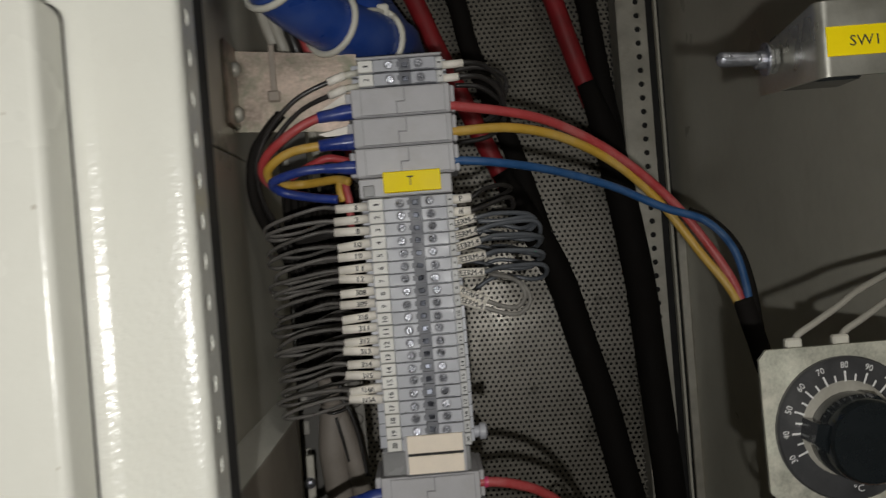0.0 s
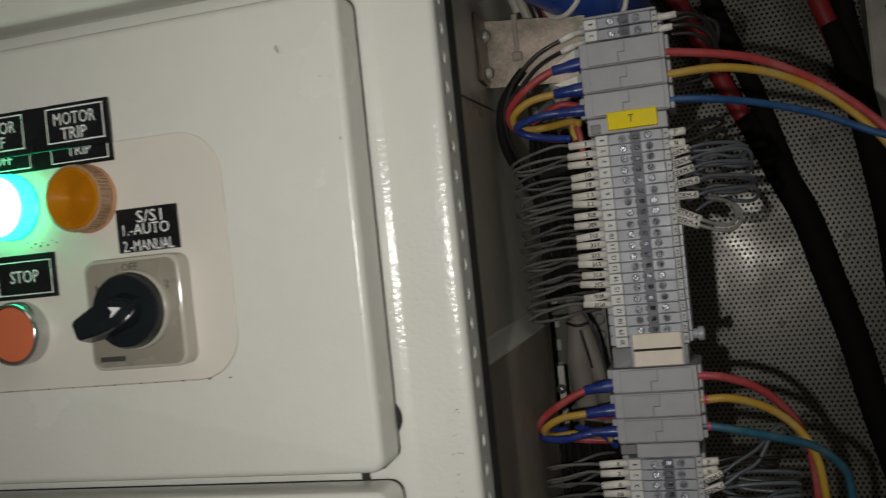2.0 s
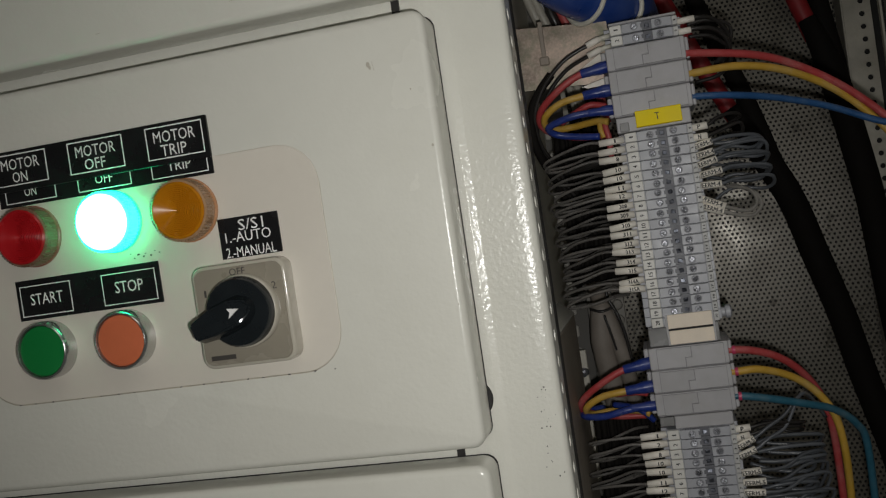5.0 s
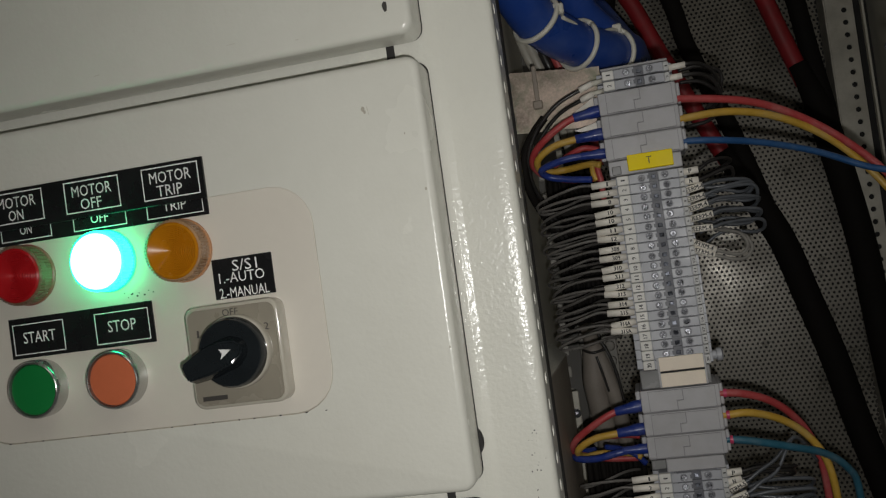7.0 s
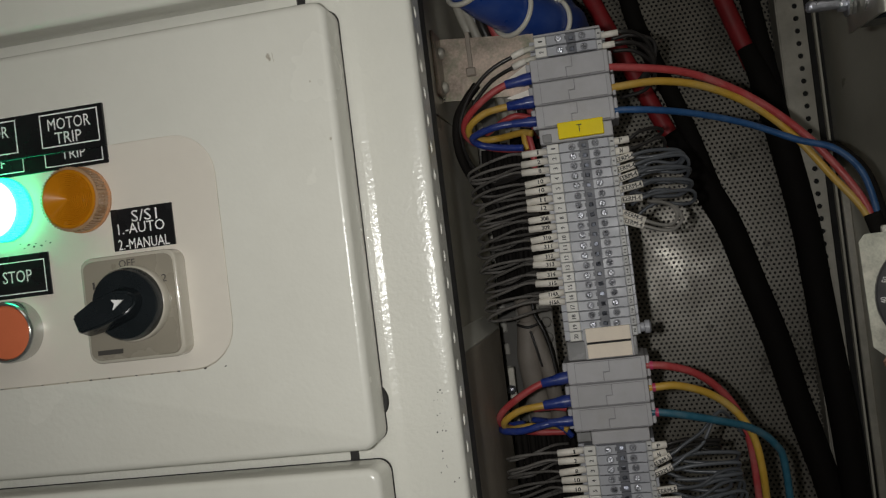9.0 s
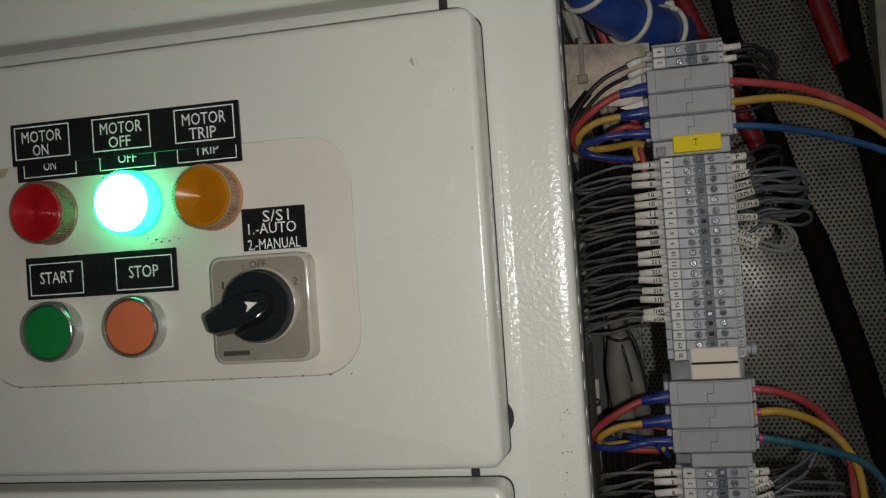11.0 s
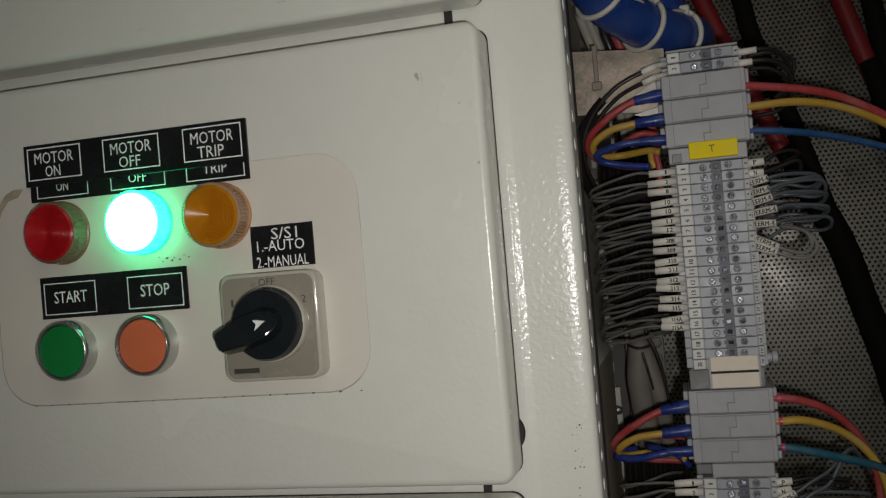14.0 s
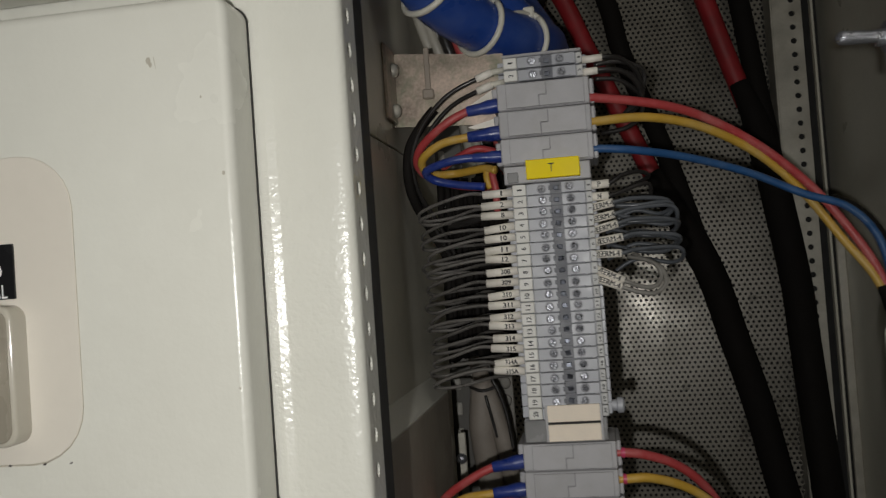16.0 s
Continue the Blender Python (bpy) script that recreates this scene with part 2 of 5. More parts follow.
def box(x0, x1, y0, y1, z0, z1, r=0.0, seg=2, into=None):
    bm = into or bmesh.new()
    made = bmesh.ops.create_cube(bm, size=1, matrix=Matrix.Translation(((x0 + x1) / 2, (y0 + y1) / 2, (z0 + z1) / 2)) @ Matrix.Diagonal((x1 - x0, y1 - y0, z1 - z0, 1)))
    if r:
        edges = {e for v in made["verts"] for e in v.link_edges}
        bmesh.ops.bevel(bm, geom=list(edges), offset=r, segments=seg, affect="EDGES", profile=0.5)
    return bm


def outline(points, y0, y1, into=None):
    """A flat shape in x and z, given a thickness along y."""
    bm = into or bmesh.new()
    front = [bm.verts.new((x, y0, z)) for x, z in points]
    back = [bm.verts.new((x, y1, z)) for x, z in points]
    bm.faces.new(front)
    bm.faces.new(back[::-1])
    for i in range(len(points)):
        j = (i + 1) % len(points)
        bm.faces.new((front[j], front[i], back[i], back[j]))
    bmesh.ops.recalc_face_normals(bm, faces=bm.faces)
    return bm


def round_rect(x0, x1, z0, z1, r, n=6):
    pts = []
    for cx, cz, a0 in ((x1 - r, z1 - r, 0), (x0 + r, z1 - r, 90), (x0 + r, z0 + r, 180), (x1 - r, z0 + r, 270)):
        pts += [(cx + r * math.cos(radians(a0 + 90 * k / n)), cz + r * math.sin(radians(a0 + 90 * k / n))) for k in range(n + 1)]
    return pts


def plate(x0, x1, y0, y1, z0, z1, r, edge=0.0, seg=3):
    """A plate with rounded corners, its front edge (y0) rounded too."""
    bm = outline(round_rect(x0, x1, z0, z1, r), y0, y1)
    if edge:
        front = [e for e in bm.edges if all(abs(v.co.y - y0) < 1e-6 for v in e.verts)]
        bmesh.ops.bevel(bm, geom=front, offset=edge, segments=seg, affect="EDGES", profile=0.5)
    return bm


def spin(profile, origin, axis=(0, -1, 0), n=32, into=None):
    """A turned shape: (radius, height) pairs, heights along axis."""
    bm = into or bmesh.new()
    q = Vector((0, 0, 1)).rotation_difference(Vector(axis)).to_matrix()
    rings = []
    for r, h in profile:
        if r < 1e-6:
            rings.append([bm.verts.new(Vector(origin) + q @ Vector((0, 0, h)))])
        else:
            rings.append([bm.verts.new(Vector(origin) + q @ Vector((r * math.cos(2 * math.pi * k / n), r * math.sin(2 * math.pi * k / n), h))) for k in range(n)])
    for a, b in zip(rings, rings[1:]):
        for k in range(n):
            j = (k + 1) % n
            if len(a) == 1 and len(b) == 1:
                continue
            if len(a) == 1:
                bm.faces.new((a[0], b[k], b[j]))
            elif len(b) == 1:
                bm.faces.new((a[k], b[0], a[j]))
            else:
                bm.faces.new((a[k], b[k], b[j], a[j]))
    for ring in (rings[0], rings[-1]):
        if len(ring) > 1:
            bm.faces.new(ring)
    bmesh.ops.recalc_face_normals(bm, faces=bm.faces)
    return bm


def glide(points, steps=8):
    """A smooth line through the points."""
    p = [Vector(q) for q in points]
    p = [2 * p[0] - p[1]] + p + [2 * p[-1] - p[-2]]
    out = []
    for a, b, c, d in zip(p, p[1:], p[2:], p[3:]):
        for k in range(steps):
            t = k / steps
            out.append(0.5 * (2 * b + (c - a) * t + (2 * a - 5 * b + 4 * c - d) * t * t + (3 * b - a - 3 * c + d) * t ** 3))
    return out + [p[-2]]


def tube(points, r, n=10, steps=8, into=None):
    bm = into or bmesh.new()
    line = glide(points, steps) if steps else [Vector(p) for p in points]
    rings, side = [], None
    for i, p in enumerate(line):
        d = (line[min(i + 1, len(line) - 1)] - line[max(i - 1, 0)]).normalized()
        if side is None:
            side = d.orthogonal().normalized()
        side = (side - d * side.dot(d)).normalized()
        up = d.cross(side)
        q = r(i / (len(line) - 1)) if callable(r) else r
        rings.append([bm.verts.new(p + q * (side * math.cos(2 * math.pi * k / n) + up * math.sin(2 * math.pi * k / n))) for k in range(n)])
    for a, b in zip(rings, rings[1:]):
        for k in range(n):
            j = (k + 1) % n
            bm.faces.new((a[k], a[j], b[j], b[k]))
    bm.faces.new(rings[0][::-1])
    bm.faces.new(rings[-1])
    for f in bm.faces:
        f.smooth = True
    return bm


FONT_CACHE = {}


# ---- setting ----
FRONT, FRAME = 0.283, 0.307
RIGHT_WALL, LEFT_WALL = 0.258, -0.085


def structure(name, bm, material, label, category, smooth=None):
    return tagged(part(name, bm, material, None, "", smooth), label, category, kind="structure")


structure("floor", box(-2.6, 2.6, -2.4, 1.2, -0.1, 0, 0), FLOORMAT, "grey concrete floor of the switch room", "floor")
structure("ceiling", box(-2.6, 2.6, -2.4, 1.2, 2.8, 2.9, 0), WALLMAT, "plain pale plastered ceiling of the switch room", "ceiling")
structure("wall_south", box(-2.6, 2.6, -2.5, -2.4, 0, 2.8, 0), WALLMAT, "plain pale plastered room wall", "wall")
structure("wall_west", box(-2.7, -2.6, -2.4, 1.2, 0, 2.8, 0), WALLMAT, "plain pale plastered room wall", "wall")
structure("wall_east", box(2.6, 2.7, -2.4, 1.2, 0, 2.8, 0), WALLMAT, "plain pale plastered room wall", "wall")
structure("wall_north", box(-2.6, 2.6, 1.2, 1.3, 0, 2.8, 0), WALLMAT, "plain pale plastered room wall behind the cabinet", "wall")

# ---- cabinet ----
cabinet = thing("switchgear_cabinet", (-0.2, 0.6, 0), "off-white powder-coated steel switchgear cabinet with an open cable chamber", "cabinet")


def holed_sheet(u0, u1, v0, v1, hole_u, pitch, first, hw, hh, put, thick, n=10, square=False):
    """A strip of sheet with one row of holes along v; put(u, v, w) gives the place, w being the depth."""
    vs, fs = [], []
    v = first
    cells = [v]
    while v + pitch < v1 - pitch / 2:
        v += pitch
        cells.append(v)
    for i, c in enumerate(cells):
        lo = v0 if i == 0 else c - pitch / 2
        hi = v1 if i == len(cells) - 1 else c + pitch / 2
        ring = [(hole_u - hw, c - hh), (hole_u + hw, c - hh), (hole_u + hw, c + hh), (hole_u - hw, c + hh)] if square else \
            [(hole_u + hw * math.cos(radians(225 + 90 * k / n * 4)), c + hh * math.sin(radians(225 + 90 * k / n * 4))) for k in range(n)]
        rect = [(u0, lo), (u1, lo), (u1, hi), (u0, hi)]
        m = len(ring)
        b = len(vs)
        vs += [put(*p, 0) for p in rect] + [put(*p, 0) for p in ring] + [put(*p, thick) for p in ring] + [put(*p, thick) for p in rect]
        for side in range(4):
            s0 = side * m // 4
            s1 = (side + 1) * m // 4
            chain = [b + 4 + (k % m) for k in range(s0, s1 + 1)]
            fs.append([b + side, b + (side + 1) % 4] + chain[::-1])
            back = [b + 4 + m + (k % m) for k in range(s0, s1 + 1)]
            fs.append([b + 4 + 2 * m + (side + 1) % 4, b + 4 + 2 * m + side] + back)
        for k in range(m):
            j = (k + 1) % m
            fs.append([b + 4 + k, b + 4 + j, b + 4 + m + j, b + 4 + m + k])
    return vs, [], fs


POST_X = -0.060
post = bmesh.new()
# front of the post with a rounded right edge, then the inner web
corner = [(0.0030, 3), (0.0020, 7), (0.0015, 12), (0.0008, 22), (0.0008, 35), (0.0008, 48), (0.0008, 60), (0.0008, 72), (0.0008, 83), (0.0007, 90)]
px, py = POST_X - sum(s * math.cos(radians(a)) for s, a in corner), FRAME
prof = [(-0.130, FRAME - 0.0010), (-0.0914, FRAME - 0.0010), (-0.0906, FRAME - 0.00095), (-0.0904, FRAME - 0.00089), (-0.0877, FRAME - 0.00012), (-0.0874, FRAME - 0.00006), (-0.0866, FRAME)]
prof.append((px, py))
for s, a in corner:
    px, py = px + s * math.cos(radians(a)), py + s * math.sin(radians(a))
    prof.append((px, py))
Z0, Z1 = 0.08, 2.08
rows = [[post.verts.new((x, y, z)) for x, y in prof] for z in (Z0, Z1)]
for a in range(len(prof) - 1):
    post.faces.new((rows[0][a], rows[0][a + 1], rows[1][a + 1], rows[1][a])).smooth = True
part("post_front", post, PAINT, cabinet)
side = holed_sheet(FRAME + 0.005, 0.3285, Z0, Z1, 0.3180, 0.0131, Z0 + 0.0148, 0.0027, 0.0030, lambda u, v, w: (POST_X - w, u, v), 0.0015)
part("post_flange", side, PAINT, cabinet, "punched post flange with a row of round holes")
web = box(-0.130, POST_X - 0.0016, 0.3222, 0.3237, Z0, Z1)
part("post_web", web, PAINT, cabinet)
part("gasket", box(-0.0660, -0.0603, 0.3287, 0.3450, Z0, Z1, 0.0008, 1), RUBBERSHADE, cabinet, "black rubber gasket strip")
# rails between the compartments
for z0, z1 in ((1.360, 1.412), (1.150, 1.200), (0.76, 0.80), (1.80, 1.84), (Z0, 0.12), (2.04, Z1)):
    part("cross_rail", box(-0.90, -0.128, FRAME + 0.0005, 0.330, z0, z1, 0.001, 1), PAINT, cabinet)
part("left_post", box(-0.96, -0.90, FRAME, 0.345, Z0, Z1, 0.004), PAINT, cabinet)
part("left_panel", box(-0.962, -0.960, 0.31, 0.95, Z0, Z1, 0), PAINT, cabinet)
part("roof_panel", box(-0.962, 0.322, 0.30, 0.95, Z1, Z1 + 0.002, 0), PAINT, cabinet)
part("base_plinth", box(-0.955, 0.315, 0.32, 0.95, 0, Z0, 0.003), GREYPAINT, cabinet)
part("right_panel", box(RIGHT_WALL, RIGHT_WALL + 0.0015, 0.345, 0.95, Z0, Z1, 0), GREYPAINT, cabinet, "grey-beige painted side sheet")
part("right_post", box(RIGHT_WALL, 0.322, FRAME, 0.345, Z0, Z1, 0.004), PAINT, cabinet)
part("rear_panel", box(-0.96, 0.322, 0.949, 0.951, Z0, Z1, 0), GREYPAINT, cabinet)
# partition on the chamber's left: upper sheet, lower sheet with a folded lip, slotted strip at the back
part("partition_upper", box(LEFT_WALL - 0.0015, LEFT_WALL, 0.334, 0.660, 1.3555, Z1, 0.0004, 1), GREYPAINT, cabinet, "grey painted partition sheet")
part("partition_middle", box(LEFT_WALL - 0.0015, LEFT_WALL, 0.334, 0.660, Z0, 1.3545, 0.0004, 1), GREYPAINT, cabinet, "grey painted partition sheet")
lip = bmesh.new()
sec = [(LEFT_WALL + 0.0005, 1.2030), (LEFT_WALL + 0.0108, 1.2028), (LEFT_WALL + 0.0112, 1.2015), (LEFT_WALL + 0.0112, 0.6), (LEFT_WALL + 0.0005, 0.6)]
ra = [[lip.verts.new((x, y, z)) for x, z in sec] for y in (0.334, 0.575)]
for k in range(len(sec)):
    j = (k + 1) % len(sec)
    lip.faces.new((ra[0][k], ra[0][j], ra[1][j], ra[1][k]))
lip.faces.new(ra[0])
lip.faces.new(ra[1])
bmesh.ops.recalc_face_normals(lip, faces=lip.faces)
# lip facet in lighter paint than its sheet: the caught light is painted on
slope = bmesh.new()
sec = [(LEFT_WALL + 0.0005, 1.2135), (LEFT_WALL + 0.0020, 1.2128), (LEFT_WALL + 0.0114, 1.2040), (LEFT_WALL + 0.0114, 1.2031), (LEFT_WALL + 0.0005, 1.2031)]
ra = [[slope.verts.new((x, y, z)) for x, z in sec] for y in (0.334, 0.575)]
for k in range(len(sec)):
    j = (k + 1) % len(sec)
    slope.faces.new((ra[0][k], ra[0][j], ra[1][j], ra[1][k]))
slope.faces.new(ra[0])
slope.faces.new(ra[1])
bmesh.ops.recalc_face_normals(slope, faces=slope.faces)
part("lip_edge", slope, PAINT, cabinet, "folded edge in lighter paint for the light it catches")
part("partition_lower", lip, BROWNPAINT, cabinet, "darker brown lower sheet with folded top lip")
part("slotted_strip", box(-0.0950, -0.0700, 0.7000, 0.7020, Z0, Z1, 0.0005, 1), mat("dark_strip", (0.10, 0.095, 0.085), 0.6), cabinet, "dark steel strip with pale tabs")
TABGREY = mat("tab_grey", (0.36, 0.345, 0.31), 0.5, vary=0.15, scale=60)
for k in range(17):
    part("tab", box(-0.0885, -0.0835, 0.6985, 0.7002, 1.050 + 0.0198 * k, 1.0600 + 0.0198 * k, 0.0008, 1), TABGREY, cabinet, "pale tab")
part("partition_rear", box(-0.0965, -0.0950, 0.6600, 0.948, Z0, Z1, 0), GREYPAINT, cabinet)
# rear rail at the right with a row of holes
rail = holed_sheet(0.2125, 0.2390, Z0, Z1, 0.2300, 0.0131, Z0 + 0.009, 0.0028, 0.0028, lambda u, v, w: (u, 0.895 + w, v), 0.002)
part("punched_rail", rail, GALV, cabinet, "zinc-plated rear rail with a row of holes")
part("rail_return", box(0.2105, 0.2125, 0.895, 0.925, Z0, Z1, 0.0005, 1), GALV, cabinet)
# black sheets put the shade of the rail's holes and side gap into colour
part("rail_backing", box(0.2130, 0.2400, 0.915, 0.917, Z0, Z1, 0), RUBBERSHADE, cabinet)
part("rail_lip", box(0.2446, 0.2470, 0.884, 0.892, Z0, Z1, 0.0006, 1), GREYPAINT, cabinet)
part("rail_shadow_gap", box(0.2405, 0.2575, 0.9170, 0.9190, Z0, Z1, 0), RUBBERSHADE, cabinet)
part("rail_edge", box(0.2500, 0.2580, 0.885, 0.889, Z0, 1.305, 0.0008, 1), GALV, cabinet)


# perforated back plate: staggered round holes
def perforated(x0, x1, z0, z1, y, pitch, r, n=8):
    vs, fs = [], []
    row_h = pitch * math.sqrt(3) / 2
    R = pitch / math.sqrt(3)
    nz, nx = int((z1 - z0) / row_h), int((x1 - x0) / pitch)
    for j in range(nz):
        for i in range(nx):
            cx, cz = x0 + (i + (0.5 if j % 2 else 0)) * pitch, z0 + j * row_h
            b = len(vs)
            vs += [(cx + R * math.sin(radians(60 * k)), y, cz + R * math.cos(radians(60 * k))) for k in range(6)]
            vs += [(cx + r * math.sin(radians(60 * k)), y, cz + r * math.cos(radians(60 * k))) for k in range(6)]
            vs += [(cx + r * math.sin(radians(60 * k)), y + 0.0015, cz + r * math.cos(radians(60 * k))) for k in range(6)]
            for k in range(6):
                q = (k + 1) % 6
                fs.append((b + k, b + q, b + 6 + q, b + 6 + k))
                fs.append((b + 6 + k, b + 6 + q, b + 12 + q, b + 12 + k))
    return vs, [], fs


back = thing("perforated_plate", (0.07, 0.925, 1.05), "zinc-plated perforated steel back plate of the cable chamber", "back plate")
vs, es, fs = perforated(-0.080, 0.2165, 0.905, 1.600, 0.925, 0.0053, 0.00160)
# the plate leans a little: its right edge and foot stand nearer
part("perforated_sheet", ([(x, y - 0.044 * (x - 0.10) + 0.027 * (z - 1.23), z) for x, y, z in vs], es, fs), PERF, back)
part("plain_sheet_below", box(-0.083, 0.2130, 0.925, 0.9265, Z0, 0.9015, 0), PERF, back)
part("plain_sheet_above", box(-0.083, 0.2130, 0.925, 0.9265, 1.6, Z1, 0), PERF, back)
# added black sheet: the shade seen through the plate's holes
part("dark_void", box(-0.083, 0.2480, 0.9455, 0.9470, 0.88, 1.62, 0), RUBBERSHADE, back)


# ---- compartment doors ----
def door(z0, z1, label):
    d = thing("compartment_door", (-0.5, FRONT, z0), label, "cabinet door", "compartment doors")
    part("door_leaf", plate(-0.890, -0.0945, FRONT, 0.3035, z0, z1, 0.0065, 0.0034, 4), DOORPAINT, d, smooth=50)
    part("door_seal", plate(-0.880, -0.0941, 0.3036, 0.3042, z0 + 0.0004, z1 + 0.0004, 0.006), RUBBERSHADE, d, "black rubber door seal")
    return d


mid_door = door(1.1775, 1.3820, "off-white powder-coated door with pilot lamps and a rotary switch")
top_door = door(1.3925, 1.790, "off-white powder-coated compartment door above, chipped at the corner")
low_door = door(0.810, 1.1695, "off-white powder-coated compartment door below")
part("chip", outline([(-0.1062 + 0.0011 * math.cos(a * 0.9) * (1 + 0.3 * (a % 2)), 1.4060 + 0.0026 * math.sin(a * 0.9)) for a in range(7)], FRONT - 0.0002, FRONT), GREYINK, top_door, "chipped paint showing dark metal")
for z0, z1 in ((1.3823, 1.3922), (1.1698, 1.1772)):
    slot = thing("rail_slot", (-0.112, FRAME, z0), "dark open slot in the rail between two doors", "slot", "rail slots")
    # the slot's shade is a solid black box
    part("slot_edge", box(-0.1138, -0.1100, FRAME - 0.0025, FRAME + 0.002, z0 - 0.003, z1 + 0.003), RUBBERSHADE, slot)
stop = thing("door_bumper", (-0.094, 0.3045, 1.1965), "dark rubber bumper showing at the door edge", "bumper")
part("bumper", spin([(0.0, 0), (0.0095, 0), (0.0098, 0.0008), (0.0092, 0.0024), (0.0, 0.0026)], (-0.1020, 0.3064, 1.1965)), RUBBERSHADE, stop)

# repainted patch behind the controls
RUSTLINE = mat("grime_line", (0.40, 0.36, 0.28), 0.7, vary=0.5, scale=90)
patch = thing("repair_plate", (-0.25, FRONT, 1.222), "thin beige repair plate glued over the old cut-out", "plate")
part("plate_sheet", plate(-0.3520, -0.1555, FRONT - 0.0007, FRONT, 1.2222, 1.3315, 0.020, 0.0003, 1), PATCH, patch)
part("grimy_edge", plate(-0.35245, -0.1554, FRONT - 0.0003, FRONT, 1.22175, 1.33155, 0.0202), RUSTLINE, patch, "grime line along the plate edge")
STAIN = mat("brown_stain", (0.40, 0.34, 0.25), 0.6, vary=0.25, scale=120)
random.seed(8)
part("corner_stain", outline([(-0.3505, 1.3120), (-0.3500, 1.3170), (-0.3470, 1.3235), (-0.3430, 1.3285), (-0.3380, 1.3310), (-0.3320, 1.3308), (-0.3350, 1.3270), (-0.3410, 1.3255), (-0.3450, 1.3210), (-0.3475, 1.3160)], FRONT - 0.0009, FRONT - 0.0006), STAIN, patch, "brown stain at the corner")
for k in range(9):
    x, z, r = -0.258 + 0.0019 * k + random.uniform(-0.001, 0.001), 1.2895 + random.uniform(-0.0012, 0.0012), random.uniform(0.0003, 0.0007)
    part("pen_mark", outline([(x + 1.6 * r * random.uniform(0.5, 1) * math.cos(a), z + r * random.uniform(0.4, 1) * math.sin(a)) for a in range(6)], FRONT - 0.0008, FRONT - 0.0006), GREYINK, patch)
random.seed(5)
for k in range(16):
    x = -0.335 + 0.0115 * k + random.uniform(-0.003, 0.003)
    part("glue_speck", outline([(x + random.uniform(0.3, 1.0) * 0.0009 * math.cos(a), 1.2221 + random.uniform(0.3, 1.0) * 0.0005 * math.sin(a)) for a in range(6)], FRONT - 0.0006, FRONT), GREYINK, patch)


# ---- lettered plates ----
def words(text, width, height, place, material, parent, turn=(90, 0, 0), bold=0.0, wrap=0.0):
    """Flat lettering of that width and height, centred at place, 0.1 mm thick."""
    key = (text, width, height, material.name, wrap, bold)
    if key not in FONT_CACHE:
        cu = bpy.data.curves.new("lettering", "FONT")
        cu.body, cu.size, cu.extrude, cu.resolution_u = text, 0.01, 0.00004, 2
        tmp = bpy.data.objects.new("lettering", cu)
        me = bpy.data.meshes.new_from_object(tmp)
        bpy.data.objects.remove(tmp)
        co = np.array([v.co[:] for v in me.vertices])
        lo, hi = co.min(0), co.max(0)
        me.transform(Matrix.Diagonal((width / (hi[0] - lo[0]), height / (hi[1] - lo[1]), 1, 1)) @ Matrix.Translation((-(lo[0] + hi[0]) / 2, -(lo[1] + hi[1]) / 2, 0)))
        if bold:
            bm = bmesh.new()
            bm.from_mesh(me)
            for shift in (-bold, bold):
                twin = bmesh.ops.duplicate(bm, geom=bm.verts[:] + bm.edges[:] + bm.faces[:]) if shift < 0 else bmesh.ops.duplicate(bm, geom=base)
                if shift < 0:
                    base = [g for g in bm.verts[:] + bm.edges[:] + bm.faces[:] if g not in set(twin["geom"])]
                bmesh.ops.translate(bm, verts=[v for v in twin["geom"] if isinstance(v, bmesh.types.BMVert)], vec=(shift, 0, shift * 0.05))
            bm.to_mesh(me)
            bm.free()
        if wrap:
            # cut the long strokes so that they can follow the round sleeve
            bm = bmesh.new()
            bm.from_mesh(me)
            for f in (-0.33, -0.16, 0.0, 0.16, 0.33):
                bmesh.ops.bisect_plane(bm, geom=bm.verts[:] + bm.edges[:] + bm.faces[:], plane_co=(0, f * height, 0), plane_no=(0, 1, 0), dist=1e-7)
            bm.to_mesh(me)
            bm.free()
            for v in me.vertices:
                v.co.z -= wrap - math.sqrt(max(0, wrap * wrap - v.co.y ** 2))
        me.materials.clear()
        me.materials.append(material)
        FONT_CACHE[key] = me
    ob = new("lettering", FONT_CACHE[key])
    ob.parent = parent
    ob.matrix_parent_inverse = parent_world(parent).inverted()
    ob.matrix_basis = pose(*place, *turn)
    return ob


def border(x0, x1, z0, z1, y, w, parent):
    bm = bmesh.new()
    box(x0, x1, y, y + 0.0001, z1 - w, z1, into=bm)
    box(x0, x1, y, y + 0.0001, z0, z0 + w, into=bm)
    box(x0, x0 + w, y, y + 0.0001, z0 + w, z1 - w, into=bm)
    box(x1 - w, x1, y, y + 0.0001, z0 + w, z1 - w, into=bm)
    part("border", bm, WHITEINK, parent)


YL = FRONT - 0.0017
old = thing("legend_plate", (-0.266, YL, 1.323), "older engraved black legend strip half covered by the new one", "label", "legend strips")
part("strip", box(-0.3270, -0.2072, YL, FRONT - 0.0007, 1.3232, 1.3440, 0.0002, 1), BLACKPLATE, old)
for x0, x1, text, w in ((-0.3232, -0.2938, "ON", 0.0068), (-0.2812, -0.2513, "OFF", 0.0098), (-0.2400, -0.2095, "TRIP", 0.0125)):
    border(x0, x1, 1.3248, 1.3410, YL - 0.0001, 0.0005, old)
    words(text, w, 0.0045, ((x0 + x1) / 2, YL - 0.0001, 1.3300), WHITEINK, old)
YN = FRONT - 0.0034
motor = thing("legend_plate", (-0.266, YN, 1.331), "engraved black legend strip above the pilot lamps", "label", "legend strips")
